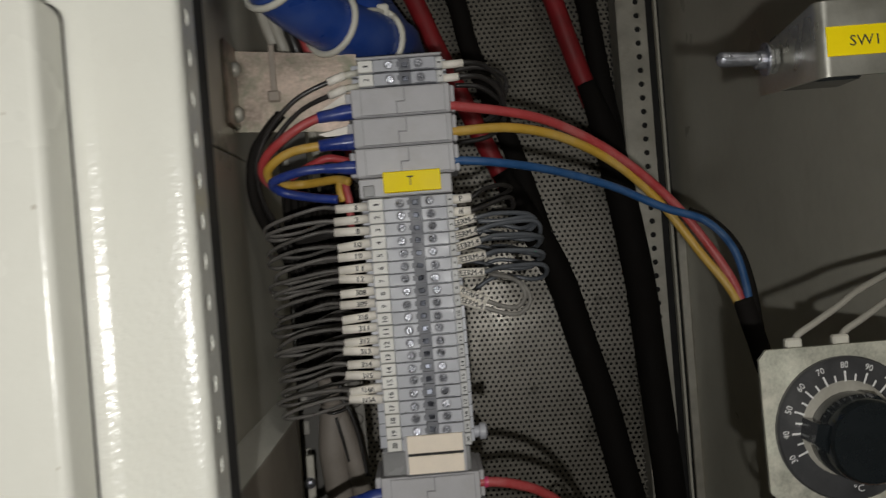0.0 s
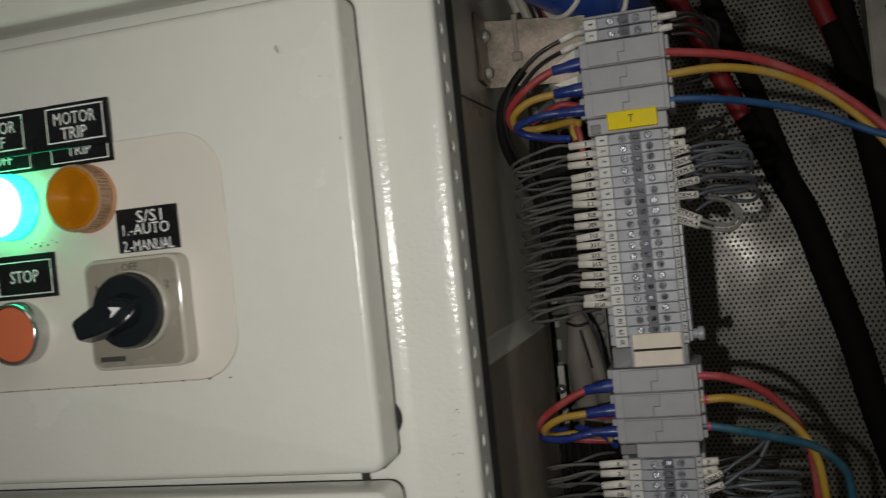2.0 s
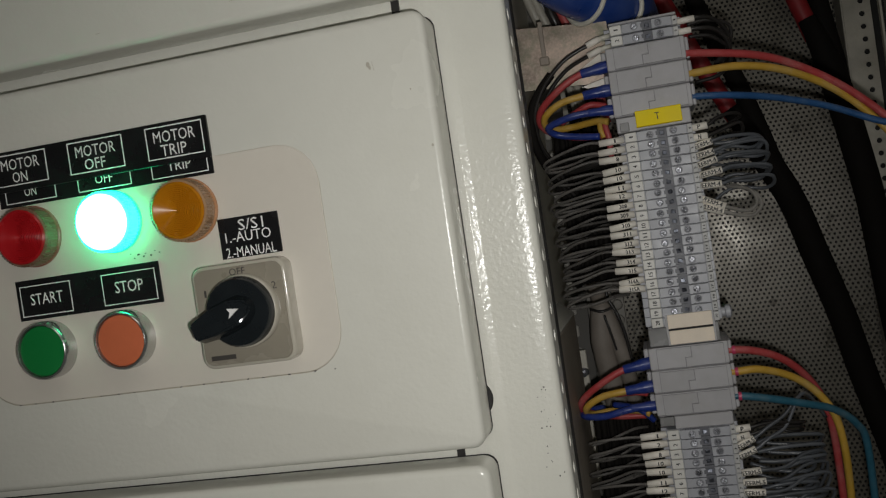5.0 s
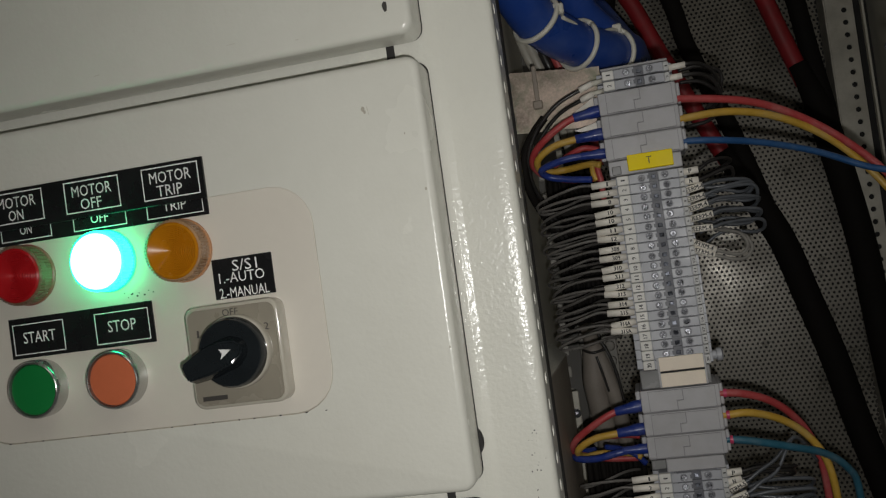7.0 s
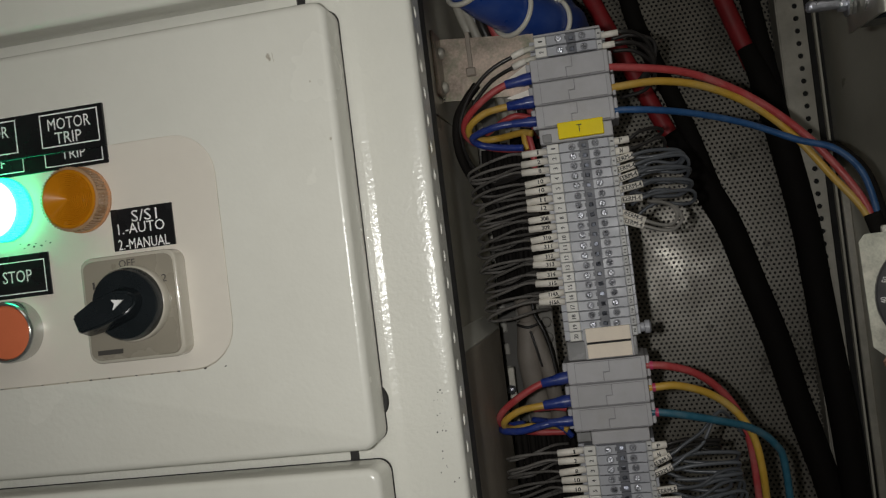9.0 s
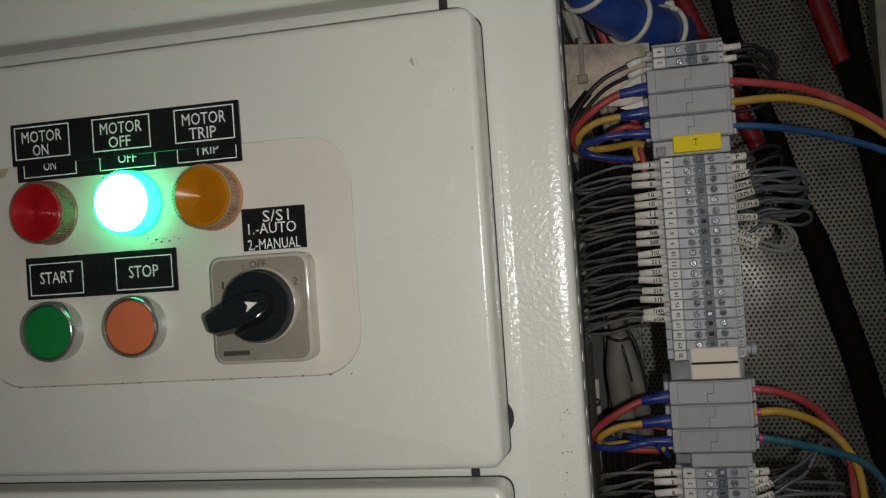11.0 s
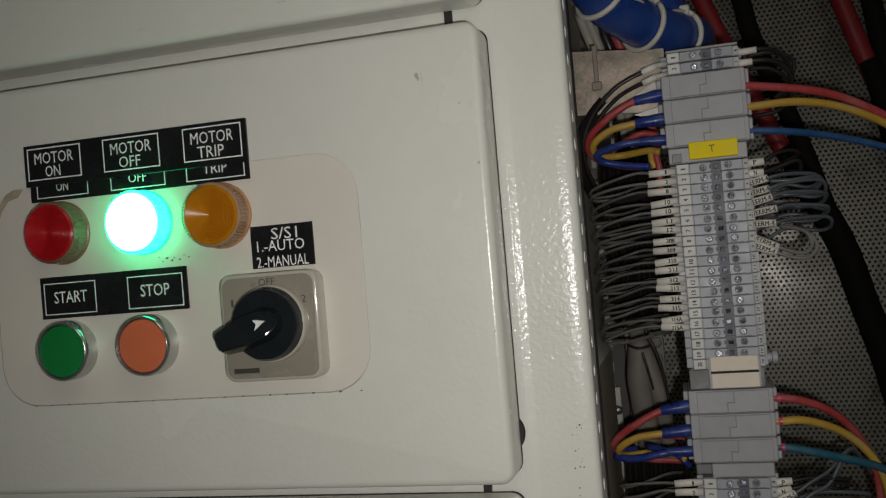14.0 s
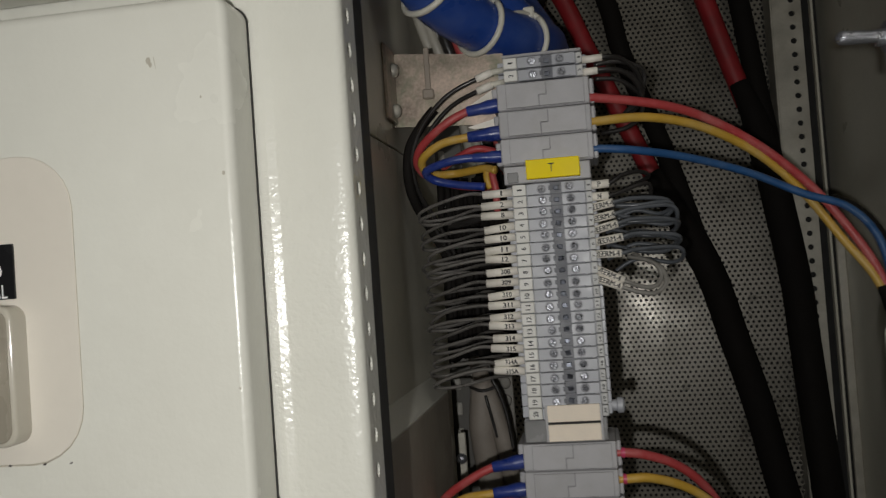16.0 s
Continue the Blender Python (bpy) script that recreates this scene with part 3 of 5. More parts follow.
part("strip", box(-0.3280, -0.2066, YN, YL, 1.3310, 1.3514, 0.0002, 1), BLACKPLATE, motor)
for x0, x1, text, w in ((-0.3260, -0.2955, "ON", 0.0086), (-0.2830, -0.2522, "OFF", 0.0117), (-0.2395, -0.2090, "TRIP", 0.0138)):
    border(x0, x1, 1.3338, 1.3498, YN - 0.0001, 0.0006, motor)
    words("MOTOR", 0.0222, 0.0056, ((x0 + x1) / 2, YN - 0.0001, 1.3446), WHITEINK, motor)
    words(text, w, 0.0054, ((x0 + x1) / 2 - 0.001, YN - 0.0001, 1.3379), WHITEINK, motor)
YB = FRONT - 0.0017
start = thing("legend_plate", (-0.284, YB, 1.265), "engraved black legend strip above the push buttons", "label", "legend strips")
part("strip", box(-0.3256, -0.2440, YB, FRONT - 0.0007, 1.2650, 1.2855, 0.0002, 1), BLACKPLATE, start)
for x0, x1, text, w, x in ((-0.3236, -0.2941, "START", 0.0186, -0.3085), (-0.2764, -0.2464, "STOP", 0.0156, -0.2615)):
    border(x0, x1, 1.2668, 1.2825, YB - 0.0001, 0.0005, start)
    words(text, w, 0.0058, (x, YB - 0.0001, 1.2753), WHITEINK, start)
auto = thing("legend_plate", (-0.194, YB, 1.281), "engraved black legend plate above the rotary switch", "label", "legend strips")
part("strip", box(-0.2094, -0.1782, YB, FRONT - 0.0007, 1.2810, 1.3006, 0.0002, 1), BLACKPLATE, auto)
words("S/S1", 0.0130, 0.0053, (-0.1923, YB - 0.0001, 1.2966), WHITEINK, auto)
words("1.-AUTO", 0.0237, 0.0050, (-0.1945, YB - 0.0001, 1.2911), WHITEINK, auto)
words("2.-MANUAL", 0.0258, 0.0049, (-0.1940, YB - 0.0001, 1.2838), WHITEINK, auto)


# ---- pilot lamps and push buttons ----
def pilot_lamp(x, z, glass, rim, side, label):
    p = thing("pilot_lamp", (x, FRONT, z), label, "pilot lamp", "pilot lamps")
    bezel = spin([(0.0157, 0), (0.0157, 0.0012), (0.0152, 0.0016), (0.0146, 0.0016)], (x, FRONT - 0.0007, z), n=48)
    part("bezel", bezel, rim, p, "translucent bezel", 30)
    sleeve = spin([(0.0147, 0.0010), (0.0146, 0.0098), (0.0140, 0.0104), (0.0120, 0.0104)], (x, FRONT - 0.0007, z), n=48)
    part("sleeve", sleeve, side, p, "ribbed translucent side", 40)
    ribs = bmesh.new()
    for k in range(56):
        a = 2 * math.pi * k / 56
        m = Matrix.Translation((x, FRONT - 0.0061, z)) @ Matrix.Rotation(a, 4, "Y") @ Matrix.Translation((0.01475, 0, 0))
        bmesh.ops.create_cube(ribs, size=1, matrix=m @ Matrix.Diagonal((0.0008, 0.0086, 0.0006, 1)))
    part("ribs", ribs, side, p)
    face = [(0.009, 0.0119), (0.0045, 0.0122), (0, 0.0123)]
    if glass is not GREENLIT:
        # concentric saw-tooth grooves moulded into the face
        face = [q for k in range(14) for q in ((0.0126 - 0.0009 * k, 0.0116), (0.0119 - 0.0009 * k, 0.0112))] + [(0, 0.0112)]
    dome = spin([(0.0137, 0.0100), (0.0137, 0.0109), (0.0130, 0.0115)] + face, (x, FRONT - 0.0007, z), n=64)
    part("lens", dome, glass, p, "", 180 if glass is GREENLIT else 22)
    return p


REDRIM = lens("red_rim", (0.25, 0.10, 0.07), 0.3)
REDSIDE = lens("red_side", (0.19, 0.11, 0.07), 0.3)
AMBERRIM = lens("amber_rim", (0.45, 0.22, 0.10), 0.3)
AMBERSIDE = lens("amber_side", (0.37, 0.23, 0.13), 0.3)
GREENRIM = lens("green_rim", (0.10, 0.45, 0.25), 0.3, 1.6, (0.0, 1.0, 0.33))
GREENSIDE = lens("green_side", (0.35, 0.7, 0.5), 0.3, 5.0, (0.0, 1.0, 0.40))
pilot_lamp(-0.3109, 1.3070, REDLENS, REDRIM, REDSIDE, "unlit red pilot lamp")
pilot_lamp(-0.2652, 1.3080, GREENLIT, GREENRIM, GREENSIDE, "glowing green pilot lamp")
pilot_lamp(-0.2239, 1.3075, AMBERLENS, AMBERRIM, AMBERSIDE, "unlit amber pilot lamp")


def push_button(x, z, cap, label):
    p = thing("push_button", (x, FRONT, z), label, "push button", "push buttons")
    part("bezel", spin([(0.0147, 0), (0.0147, 0.0070), (0.0143, 0.0085), (0.0136, 0.0090), (0.0131, 0.0088), (0.0129, 0.0060)], (x, FRONT - 0.0007, z), n=48), CHROME, p, "chrome bezel", 40)
    part("cap", spin([(0.0128, 0), (0.0128, 0.0072), (0.0124, 0.0078), (0.0105, 0.0080), (0, 0.0080)], (x, FRONT - 0.0007, z), n=40), cap, p, "", 40)


push_button(-0.3108, 1.2491, GREENBTN, "green push button in a chrome bezel")
push_button(-0.2662, 1.2493, REDBTN, "faded orange-red push button in a chrome bezel")

# ---- rotary switch ----
sw = thing("rotary_switch", (-0.199, FRONT, 1.23), "black-handled rotary selector switch on a beige plate", "switch")
part("rim", plate(-0.2235, -0.1752, 0.2735, FRONT - 0.0007, 1.2297, 1.2790, 0.0055, 0.0012, 3), CLEAR, sw, "clear plastic rim", 40)
part("face_plate", plate(-0.2218, -0.1769, 0.2728, 0.2736, 1.2313, 1.2773, 0.0045, 0.0003, 1), SWPLATE, sw, "beige face plate")
for text, w, h, x, z in (("OFF", 0.0080, 0.0034, -0.1990, 1.2747), ("1", 0.0011, 0.0034, -0.2168, 1.2660), ("2", 0.0024, 0.0034, -0.1815, 1.2660)):
    words(text, w, h, (x, 0.2727, z), GREYINK, sw)
part("maker_mark", box(-0.2185, -0.2058, 0.27265, 0.2729, 1.2338, 1.2360), GREYINK, sw, "small dark maker's mark")
KX, KZ = -0.1972, 1.2560
part("collar", spin([(0.0174, 0), (0.0174, 0.0040), (0.0169, 0.0048), (0.0164, 0.0050), (0, 0.0050)], (KX, 0.2728, KZ), n=48), CLEAR, sw, "clear collar ring", 40)
part("knob_base", spin([(0.0166, 0), (0.0166, 0.0060), (0.0162, 0.0085), (0.0154, 0.0098), (0, 0.0100)], (KX, 0.2724, KZ), n=48), KNOB, sw, "", 40)
grip = bmesh.new()
prof = [(-0.0222, -0.0062), (-0.0222, 0.0050), (-0.0100, 0.0082), (0.0030, 0.0080), (0.0085, 0.0045), (0.0105, 0.0), (0.0085, -0.0045), (0.0030, -0.0080), (-0.0100, -0.0082)]
ang = radians(18)
lo = [grip.verts.new((KX + x * math.cos(ang) - z * math.sin(ang), 0.2640, KZ + x * math.sin(ang) + z * math.cos(ang))) for x, z in prof]
hi = [grip.verts.new((KX + 0.9 * x * math.cos(ang) - 0.72 * z * math.sin(ang), 0.2535 if x < 0.004 else 0.2570, KZ + 0.9 * x * math.sin(ang) + 0.72 * z * math.cos(ang))) for x, z in prof]
for k in range(len(prof)):
    j = (k + 1) % len(prof)
    grip.faces.new((lo[k], lo[j], hi[j], hi[k]))
grip.faces.new(lo)
bmesh.ops.triangulate(grip, faces=[grip.faces.new(hi)])
bmesh.ops.recalc_face_normals(grip, faces=grip.faces)
bmesh.ops.bevel(grip, geom=[e for e in grip.edges if len(e.link_faces) == 2 and e.calc_face_angle() > 0.4], offset=0.0008, segments=2, affect="EDGES")
part("grip", grip, KNOB, sw, "", 35)
part("pointer", outline([(KX + a + 0.002, KZ + b) for a, b in ((0.0035, 0.0022), (-0.0022, 0.0028), (-0.0008, 0.0008), (-0.0018, -0.0018))], 0.2528, 0.2536), WHITEINK, sw, "white pointer arrow")

# ---- paint specks on the post ----
random.seed(11)
specks = bmesh.new()


def face_y(x):
    """Depth of the post's face at x."""
    for (x0, y0), (x1, y1) in zip(prof, prof[1:]):
        if x0 <= x <= x1:
            return y0 + (y1 - y0) * (x - x0) / max(x1 - x0, 1e-9)
    return FRAME


for k in range(34):
    x, z, r = random.gauss(-0.0685, 0.0022), random.uniform(1.120, 1.200), random.uniform(0.0001, 0.0004)
    outline([(x + r * random.uniform(0.6, 1.1) * math.cos(a), z + r * random.uniform(0.6, 1.5) * math.sin(a)) for a in range(6)], face_y(x) - 0.0001, face_y(x) + 0.0006, into=specks)
dirt = part("paint_specks", specks, BLACKINK)
tagged(dirt, "dark paint specks spattered on the cabinet post", "paint specks", kind="stuff")
marks = bmesh.new()
for x, z, r in ((-0.1235, 1.3605, 0.0010), (-0.1228, 1.3590, 0.0007), (-0.0985, 1.3190, 0.0006), (-0.105, 1.346, 0.0004), (-0.0975, 1.245, 0.0004)):
    outline([(x + r * math.cos(a), z + 1.4 * r * math.sin(a)) for a in range(6)], FRONT - 0.0001, FRONT + 0.0002, into=marks)
for x, z, dx, dz in ((-0.1216, 1.3618, 0.0006, -0.0042), (-0.1870, 1.4030, 0.0040, 0.0002), (-0.1520, 1.3990, 0.0018, 0.0001), (-0.2600, 1.4010, 0.0026, 0.0002)):
    outline([(x, z), (x + dx, z + dz), (x + dx + 0.0002, z + dz - 0.0002), (x + 0.0002, z - 0.0002)], FRONT - 0.0001, FRONT + 0.0002, into=marks)
tagged(part("scuff_marks", marks, mat("scuff", (0.44, 0.41, 0.34), 0.6)), "small dark scuff marks on the door paint", "scuff marks", kind="stuff")

# ---- terminal column ----
TY = 0.495
XL, XR = -0.0165, 0.0258
rail_z0 = 0.98
din = thing("mounting_rail", (0.004, 0.545, rail_z0), "zinc-plated top-hat mounting rail behind the terminals", "mounting rail")
bm = box(-0.0135, 0.0215, 0.5410, 0.5420, rail_z0, 1.3965)
box(-0.0085, 0.0165, 0.5420, 0.5485, rail_z0, 1.3965, into=bm)
part("rail", bm, GALV, din)

bracket = thing("mounting_bracket", (-0.084, 0.51, 1.367), "stained zinc-plated bracket bolted to the partition", "bracket")
part("plate", outline([(-0.0865, 1.3690), (-0.0180, 1.3645), (-0.0180, 1.4062), (-0.0865, 1.4130)], 0.5200, 0.5220), PINKZINC, bracket)
part("tongue", box(-0.0195, 0.0215, 0.5220, 0.5235, 1.3720, 1.3960, 0.0004, 1), PINKZINC, bracket)
part("flange", box(-0.0848, -0.0828, 0.4930, 0.5198, 1.3700, 1.4140, 0.0008, 1), PINKZINC, bracket)
for z in (1.3770, 1.4010):
    part("bolt", spin([(0.0042, 0), (0.0042, 0.0012), (0.0034, 0.0028), (0.0018, 0.0036), (0, 0.0038)], (-0.0828, 0.5110, z), (1, 0, 0), 16), GALV, bracket, "", 40)
tie = thing("cable_tie", (-0.066, 0.519, 1.395), "dusty nylon tie looped over the bracket", "cable tie", "cable ties")
part("strap", box(-0.0650, -0.0617, 0.5184, 0.5199, 1.3890, 1.4145, 0.0005, 1), DULLTIE, tie)
part("lock", box(-0.0668, -0.0600, 0.5165, 0.5199, 1.3835, 1.3895, 0.0008, 1), DULLTIE, tie)


def terminal_parts(z0, z1):
    """Body, decks, screws and clamp link of one feed-through terminal."""
    b = bmesh.new()
    box(XL, XR, TY + 0.0035, 0.5412, z0, z1 - 0.0002, 0.0003, 1, into=b)
    box(-0.0084, 0.0047, TY, TY + 0.0045, z0, z1 - 0.0005, 0.0003, 1, into=b)
    box(0.0107, 0.0236, TY, TY + 0.0045, z0, z1 - 0.0005, 0.0003, 1, into=b)
    box(-0.0205, XL, 0.5060, 0.5412, z0, z1 - 0.0002, 0.0003, 1, into=b)
    box(XR, 0.0295, 0.5060, 0.5412, z0, z1 - 0.0002, 0.0003, 1, into=b)
    zc = (z0 + z1) / 2
    link = bmesh.new()
    box(0.0062, 0.0092, TY + 0.0020, TY + 0.0032, zc - 0.0014, zc + 0.0012, 0.0003, 1, into=link)
    # channel floor and slits, in the tone darkened for shade
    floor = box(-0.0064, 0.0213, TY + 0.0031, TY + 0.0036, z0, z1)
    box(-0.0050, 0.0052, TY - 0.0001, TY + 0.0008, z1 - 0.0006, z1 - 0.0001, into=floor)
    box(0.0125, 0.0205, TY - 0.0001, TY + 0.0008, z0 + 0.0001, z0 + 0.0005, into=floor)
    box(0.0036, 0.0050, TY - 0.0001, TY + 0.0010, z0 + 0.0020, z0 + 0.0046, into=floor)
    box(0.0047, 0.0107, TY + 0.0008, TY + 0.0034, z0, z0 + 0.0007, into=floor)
    return b, link, floor


PITCH = 0.00655
first_meshes = {}


def terminal(z1, number, group):
    z0 = z1 - PITCH
    t = thing("terminal_block", (XL, 0.541, z0), "grey feed-through screw terminal on the rail", "terminal", group)
    if not first_meshes:
        b, link, floor = terminal_parts(0, PITCH)
        for key, bm, m in (("body", b, TERMGREY), ("link", link, LINKMETAL), ("channel", floor, TERMSHADE)):
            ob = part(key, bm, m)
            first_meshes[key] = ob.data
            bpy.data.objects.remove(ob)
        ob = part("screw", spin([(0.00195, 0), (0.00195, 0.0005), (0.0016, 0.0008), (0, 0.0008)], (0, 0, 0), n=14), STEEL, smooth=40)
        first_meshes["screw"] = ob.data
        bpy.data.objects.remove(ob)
        ob = part("socket", spin([(0.0026, 0), (0.0026, 0.00025), (0.0020, 0.00025)], (0, 0, 0), n=14), SOCKETSHADE)
        first_meshes["socket"] = ob.data
        bpy.data.objects.remove(ob)
        cross = box(-0.0017, 0.0017, -0.00095, -0.0007, -0.00025, 0.00025)
        box(-0.00022, 0.00022, -0.00094, -0.0007, -0.0012, 0.0012, into=cross)
        ob = part("groove", cross, TERMSHADE)
        first_meshes["groove"] = ob.data
        bpy.data.objects.remove(ob)
        ob = part("marker", box(-0.0164, -0.0088, TY + 0.0002, TY + 0.0035, 0.0002, PITCH - 0.0003, 0.0004, 1), MARKER)
        first_meshes["marker"] = ob.data
        bpy.data.objects.remove(ob)
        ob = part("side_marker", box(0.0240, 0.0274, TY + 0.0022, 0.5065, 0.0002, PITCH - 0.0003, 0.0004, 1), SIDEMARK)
        first_meshes["side_marker"] = ob.data
        bpy.data.objects.remove(ob)
    lift = pose(0, 0, z0)

    def add(name, m, parent=t):
        ob = new(name, first_meshes[name])
        ob.parent = parent
        ob.matrix_parent_inverse = parent_world(parent).inverted()
        ob.matrix_basis = m
        return ob
    add("body", lift)
    add("channel", lift)
    zl = PITCH / 2
    add("link", lift @ Matrix.Translation((0.0077, TY + 0.0026, zl)) @ pose(0, 0, 0, random.uniform(-16, 16), random.uniform(-12, 12), random.uniform(-16, 16)) @ Matrix.Translation((-0.0077, -TY - 0.0026, -zl)))
    for x in (-0.0003, 0.0153):
        a = random.uniform(0, 180)
        place = pose(x + random.uniform(-0.0004, 0.0004), TY, z0 + PITCH / 2 + random.uniform(-0.0005, 0.0003))
        add("socket", place)
        sc = add("screw", place @ pose(0, 0, 0, random.uniform(-17, 17), 0, random.uniform(-17, 17)))
        g = new("groove", first_meshes["groove"])
        g.parent = sc
        g.matrix_basis = pose(0, 0, 0, 0, a, 0)
    add("marker", lift)
    add("side_marker", lift)
    zc = z0 + PITCH / 2
    text = str(number)
    words(text, 0.0014 * len(text) if text != "1" else 0.0007, 0.0027, (-0.0124, TY + 0.0001, zc), BLACKINK, t, (90, -90, 0), 0.00011)
    words(text, 0.0013 * len(text) if text != "1" else 0.0007, 0.0015, (0.0257, TY + 0.0021, zc), BLACKINK, t, (90, -90, 0), 0.00009)
    return t


random.seed(3)
TOP1 = 1.3262
for k in range(20):
    terminal(TOP1 - k * PITCH, k + 1, "terminals of the upper row")
TOP2 = 1.1262
for k in range(14):
    terminal(TOP2 - k * PITCH, k + 1, "terminals of the lower row")
for k in range(2):
    terminal(1.3975 - k * 0.0071, k + 1, "terminals at the head of the column")
head = thing("end_plate", (0, 0.541, 1.398), "grey end plate closing the head of the terminal column", "end plate")
part("end_plate_body", box(-0.0170, 0.0270, TY + 0.001, 0.5412, 1.3977, 1.3993, 0.0005, 1), COVERGREY, head)


def power_terminal(z1, label_extra=""):
    """A wide covered terminal: body, two cover flaps with a stepped joint, notches."""
    h = 0.0152
    z0 = z1 - h
    t = thing("power_terminal", (0.004, 0.541, z0), "wide grey power terminal with closed cover flaps", "terminal", "power terminals")
    part("body", box(-0.0212, 0.0300, TY + 0.0014, 0.5412, z0 + 0.0005, z1 - 0.0001, 0.0007, 2), COVERGREY, t)
    mid = 0.0045
    left = [(-0.0158, z0 + 0.0012), (mid - 0.0026, z0 + 0.0012), (mid - 0.0026, z0 + 0.0075), (mid + 0.0016, z0 + 0.0075), (mid + 0.0016, z1 - 0.0012), (-0.0158, z1 - 0.0012)]
    right = [(mid - 0.0019, z0 + 0.0012), (0.0270, z0 + 0.0012), (0.0270, z1 - 0.0012), (mid + 0.0022, z1 - 0.0012), (mid + 0.0022, z0 + 0.0068), (mid - 0.0019, z0 + 0.0068)]
    # grooves, joints and notches carry their shade as a darker plastic tone
    part("flap_groove", box(-0.0162, 0.0274, TY + 0.0011, TY + 0.0015, z0 + 0.0009, z1 - 0.0009), COVERGAPSHADE, t)
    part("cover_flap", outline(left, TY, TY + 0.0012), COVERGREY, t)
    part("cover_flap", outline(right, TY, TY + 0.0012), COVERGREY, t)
    part("joint", box(-0.0205, 0.0293, TY + 0.0018, TY + 0.004, z0 - 0.0001, z0 + 0.0006), COVERGAPSHADE, t)
    part("hinge_line", box(mid + 0.0016, mid + 0.0022, TY + 0.0004, TY + 0.0016, z0 + 0.0085, z1 - 0.0015), COVERGAPSHADE, t)
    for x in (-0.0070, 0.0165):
        part("notch", outline([(x - 0.0022, z0 + 0.0010), (x, z0 + 0.0003), (x + 0.0022, z0 + 0.0010)], TY + 0.0002, TY + 0.0011), COVERGAPSHADE, t)
    part("shoulder", box(-0.0245, -0.0213, 0.503, 0.5412, z0 + 0.001, z1 - 0.001, 0.0006, 1), COVERGREY, t)
    part("shoulder", box(0.0301, 0.0325, 0.501, 0.5412, z0 + 0.0006, z1 - 0.0006, 0.0006, 1), COVERGREY, t)


for k in range(3):
    power_terminal(1.3832 - k * 0.01545)
    power_terminal(1.1818 - k * 0.01545)

clampT = thing("end_clamp", (0.004, 0.541, 1.327), "grey rail end clamp with a yellow lettered tag", "end clamp", "end clamps")
part("clamp_body", box(-0.0205, 0.0275, TY + 0.0015, 0.5412, 1.3266, 1.3366, 0.0006, 1), COVERGREY, clampT)
part("clamp_foot", box(-0.0185, -0.0125, TY - 0.0004, TY + 0.002, 1.3272, 1.3330, 0.0004, 1), CLIPCLEAR, clampT)
part("tag", box(-0.0078, 0.0218, TY - 0.0030, TY + 0.0014, 1.3283, 1.3390, 0.0004, 1), YELLOWTAPE, clampT, "yellow tag")
words("T", 0.0033, 0.0046, (0.0062, TY - 0.00305, 1.3340), BLACKINK, clampT)
clampC = thing("end_clamp", (0.004, 0.541, 1.184), "grey rail end clamp carrying two blank cream cards", "end clamp", "end clamps")
part("clamp_body", box(-0.0195, 0.0262, TY + 0.0020, 0.5412, 1.1824, 1.1950, 0.0006, 1), CLIPCLEAR, clampC)
part("clamp_frame", box(-0.0075, 0.0240, TY - 0.0006, TY + 0.0020, 1.1826, 1.2030, 0.0004, 1), COVERGREY, clampC)
part("card", box(-0.0060, 0.0226, TY - 0.0020, TY - 0.0004, 1.1939, 1.2030, 0.0003, 1), CREAM, clampC, "blank cream card")
part("card", box(-0.0060, 0.0226, TY - 0.0018, TY - 0.0004, 1.1832, 1.1924, 0.0003, 1), CREAM, clampC, "blank cream card")
# black strip paints the shade between the two cards
part("card_gap", box(-0.0060, 0.0226, TY - 0.0009, TY - 0.0003, 1.1923, 1.1940), RUBBERSHADE, clampC, "black strip for the shade between the cards")
clampB = thing("end_clamp", (0.004, 0.541, 1.127), "plain grey rail end clamp", "end clamp", "end clamps")
part("clamp_body", box(-0.0105, 0.0270, TY + 0.0008, 0.5412, 1.1266, 1.1352, 0.0006, 1), COVERGREY, clampB)
part("clamp_foot", box(-0.0200, -0.0107, TY + 0.0015, 0.5412, 1.1290, 1.1350, 0.0004, 1), CLIPCLEAR, clampB)
nub = thing("rail_nub", (0.031, 0.545, 1.196), "grey plastic peg beside the terminal column", "peg")
part("peg", spin([(0.0032, 0), (0.0032, 0.006), (0.0045, 0.0065), (0.0045, 0.0095), (0.003, 0.0105), (0, 0.0105)], (0.0262, 0.515, 1.1985), (1, 0, 0), 16), TERMGREY, nub, "", 40)


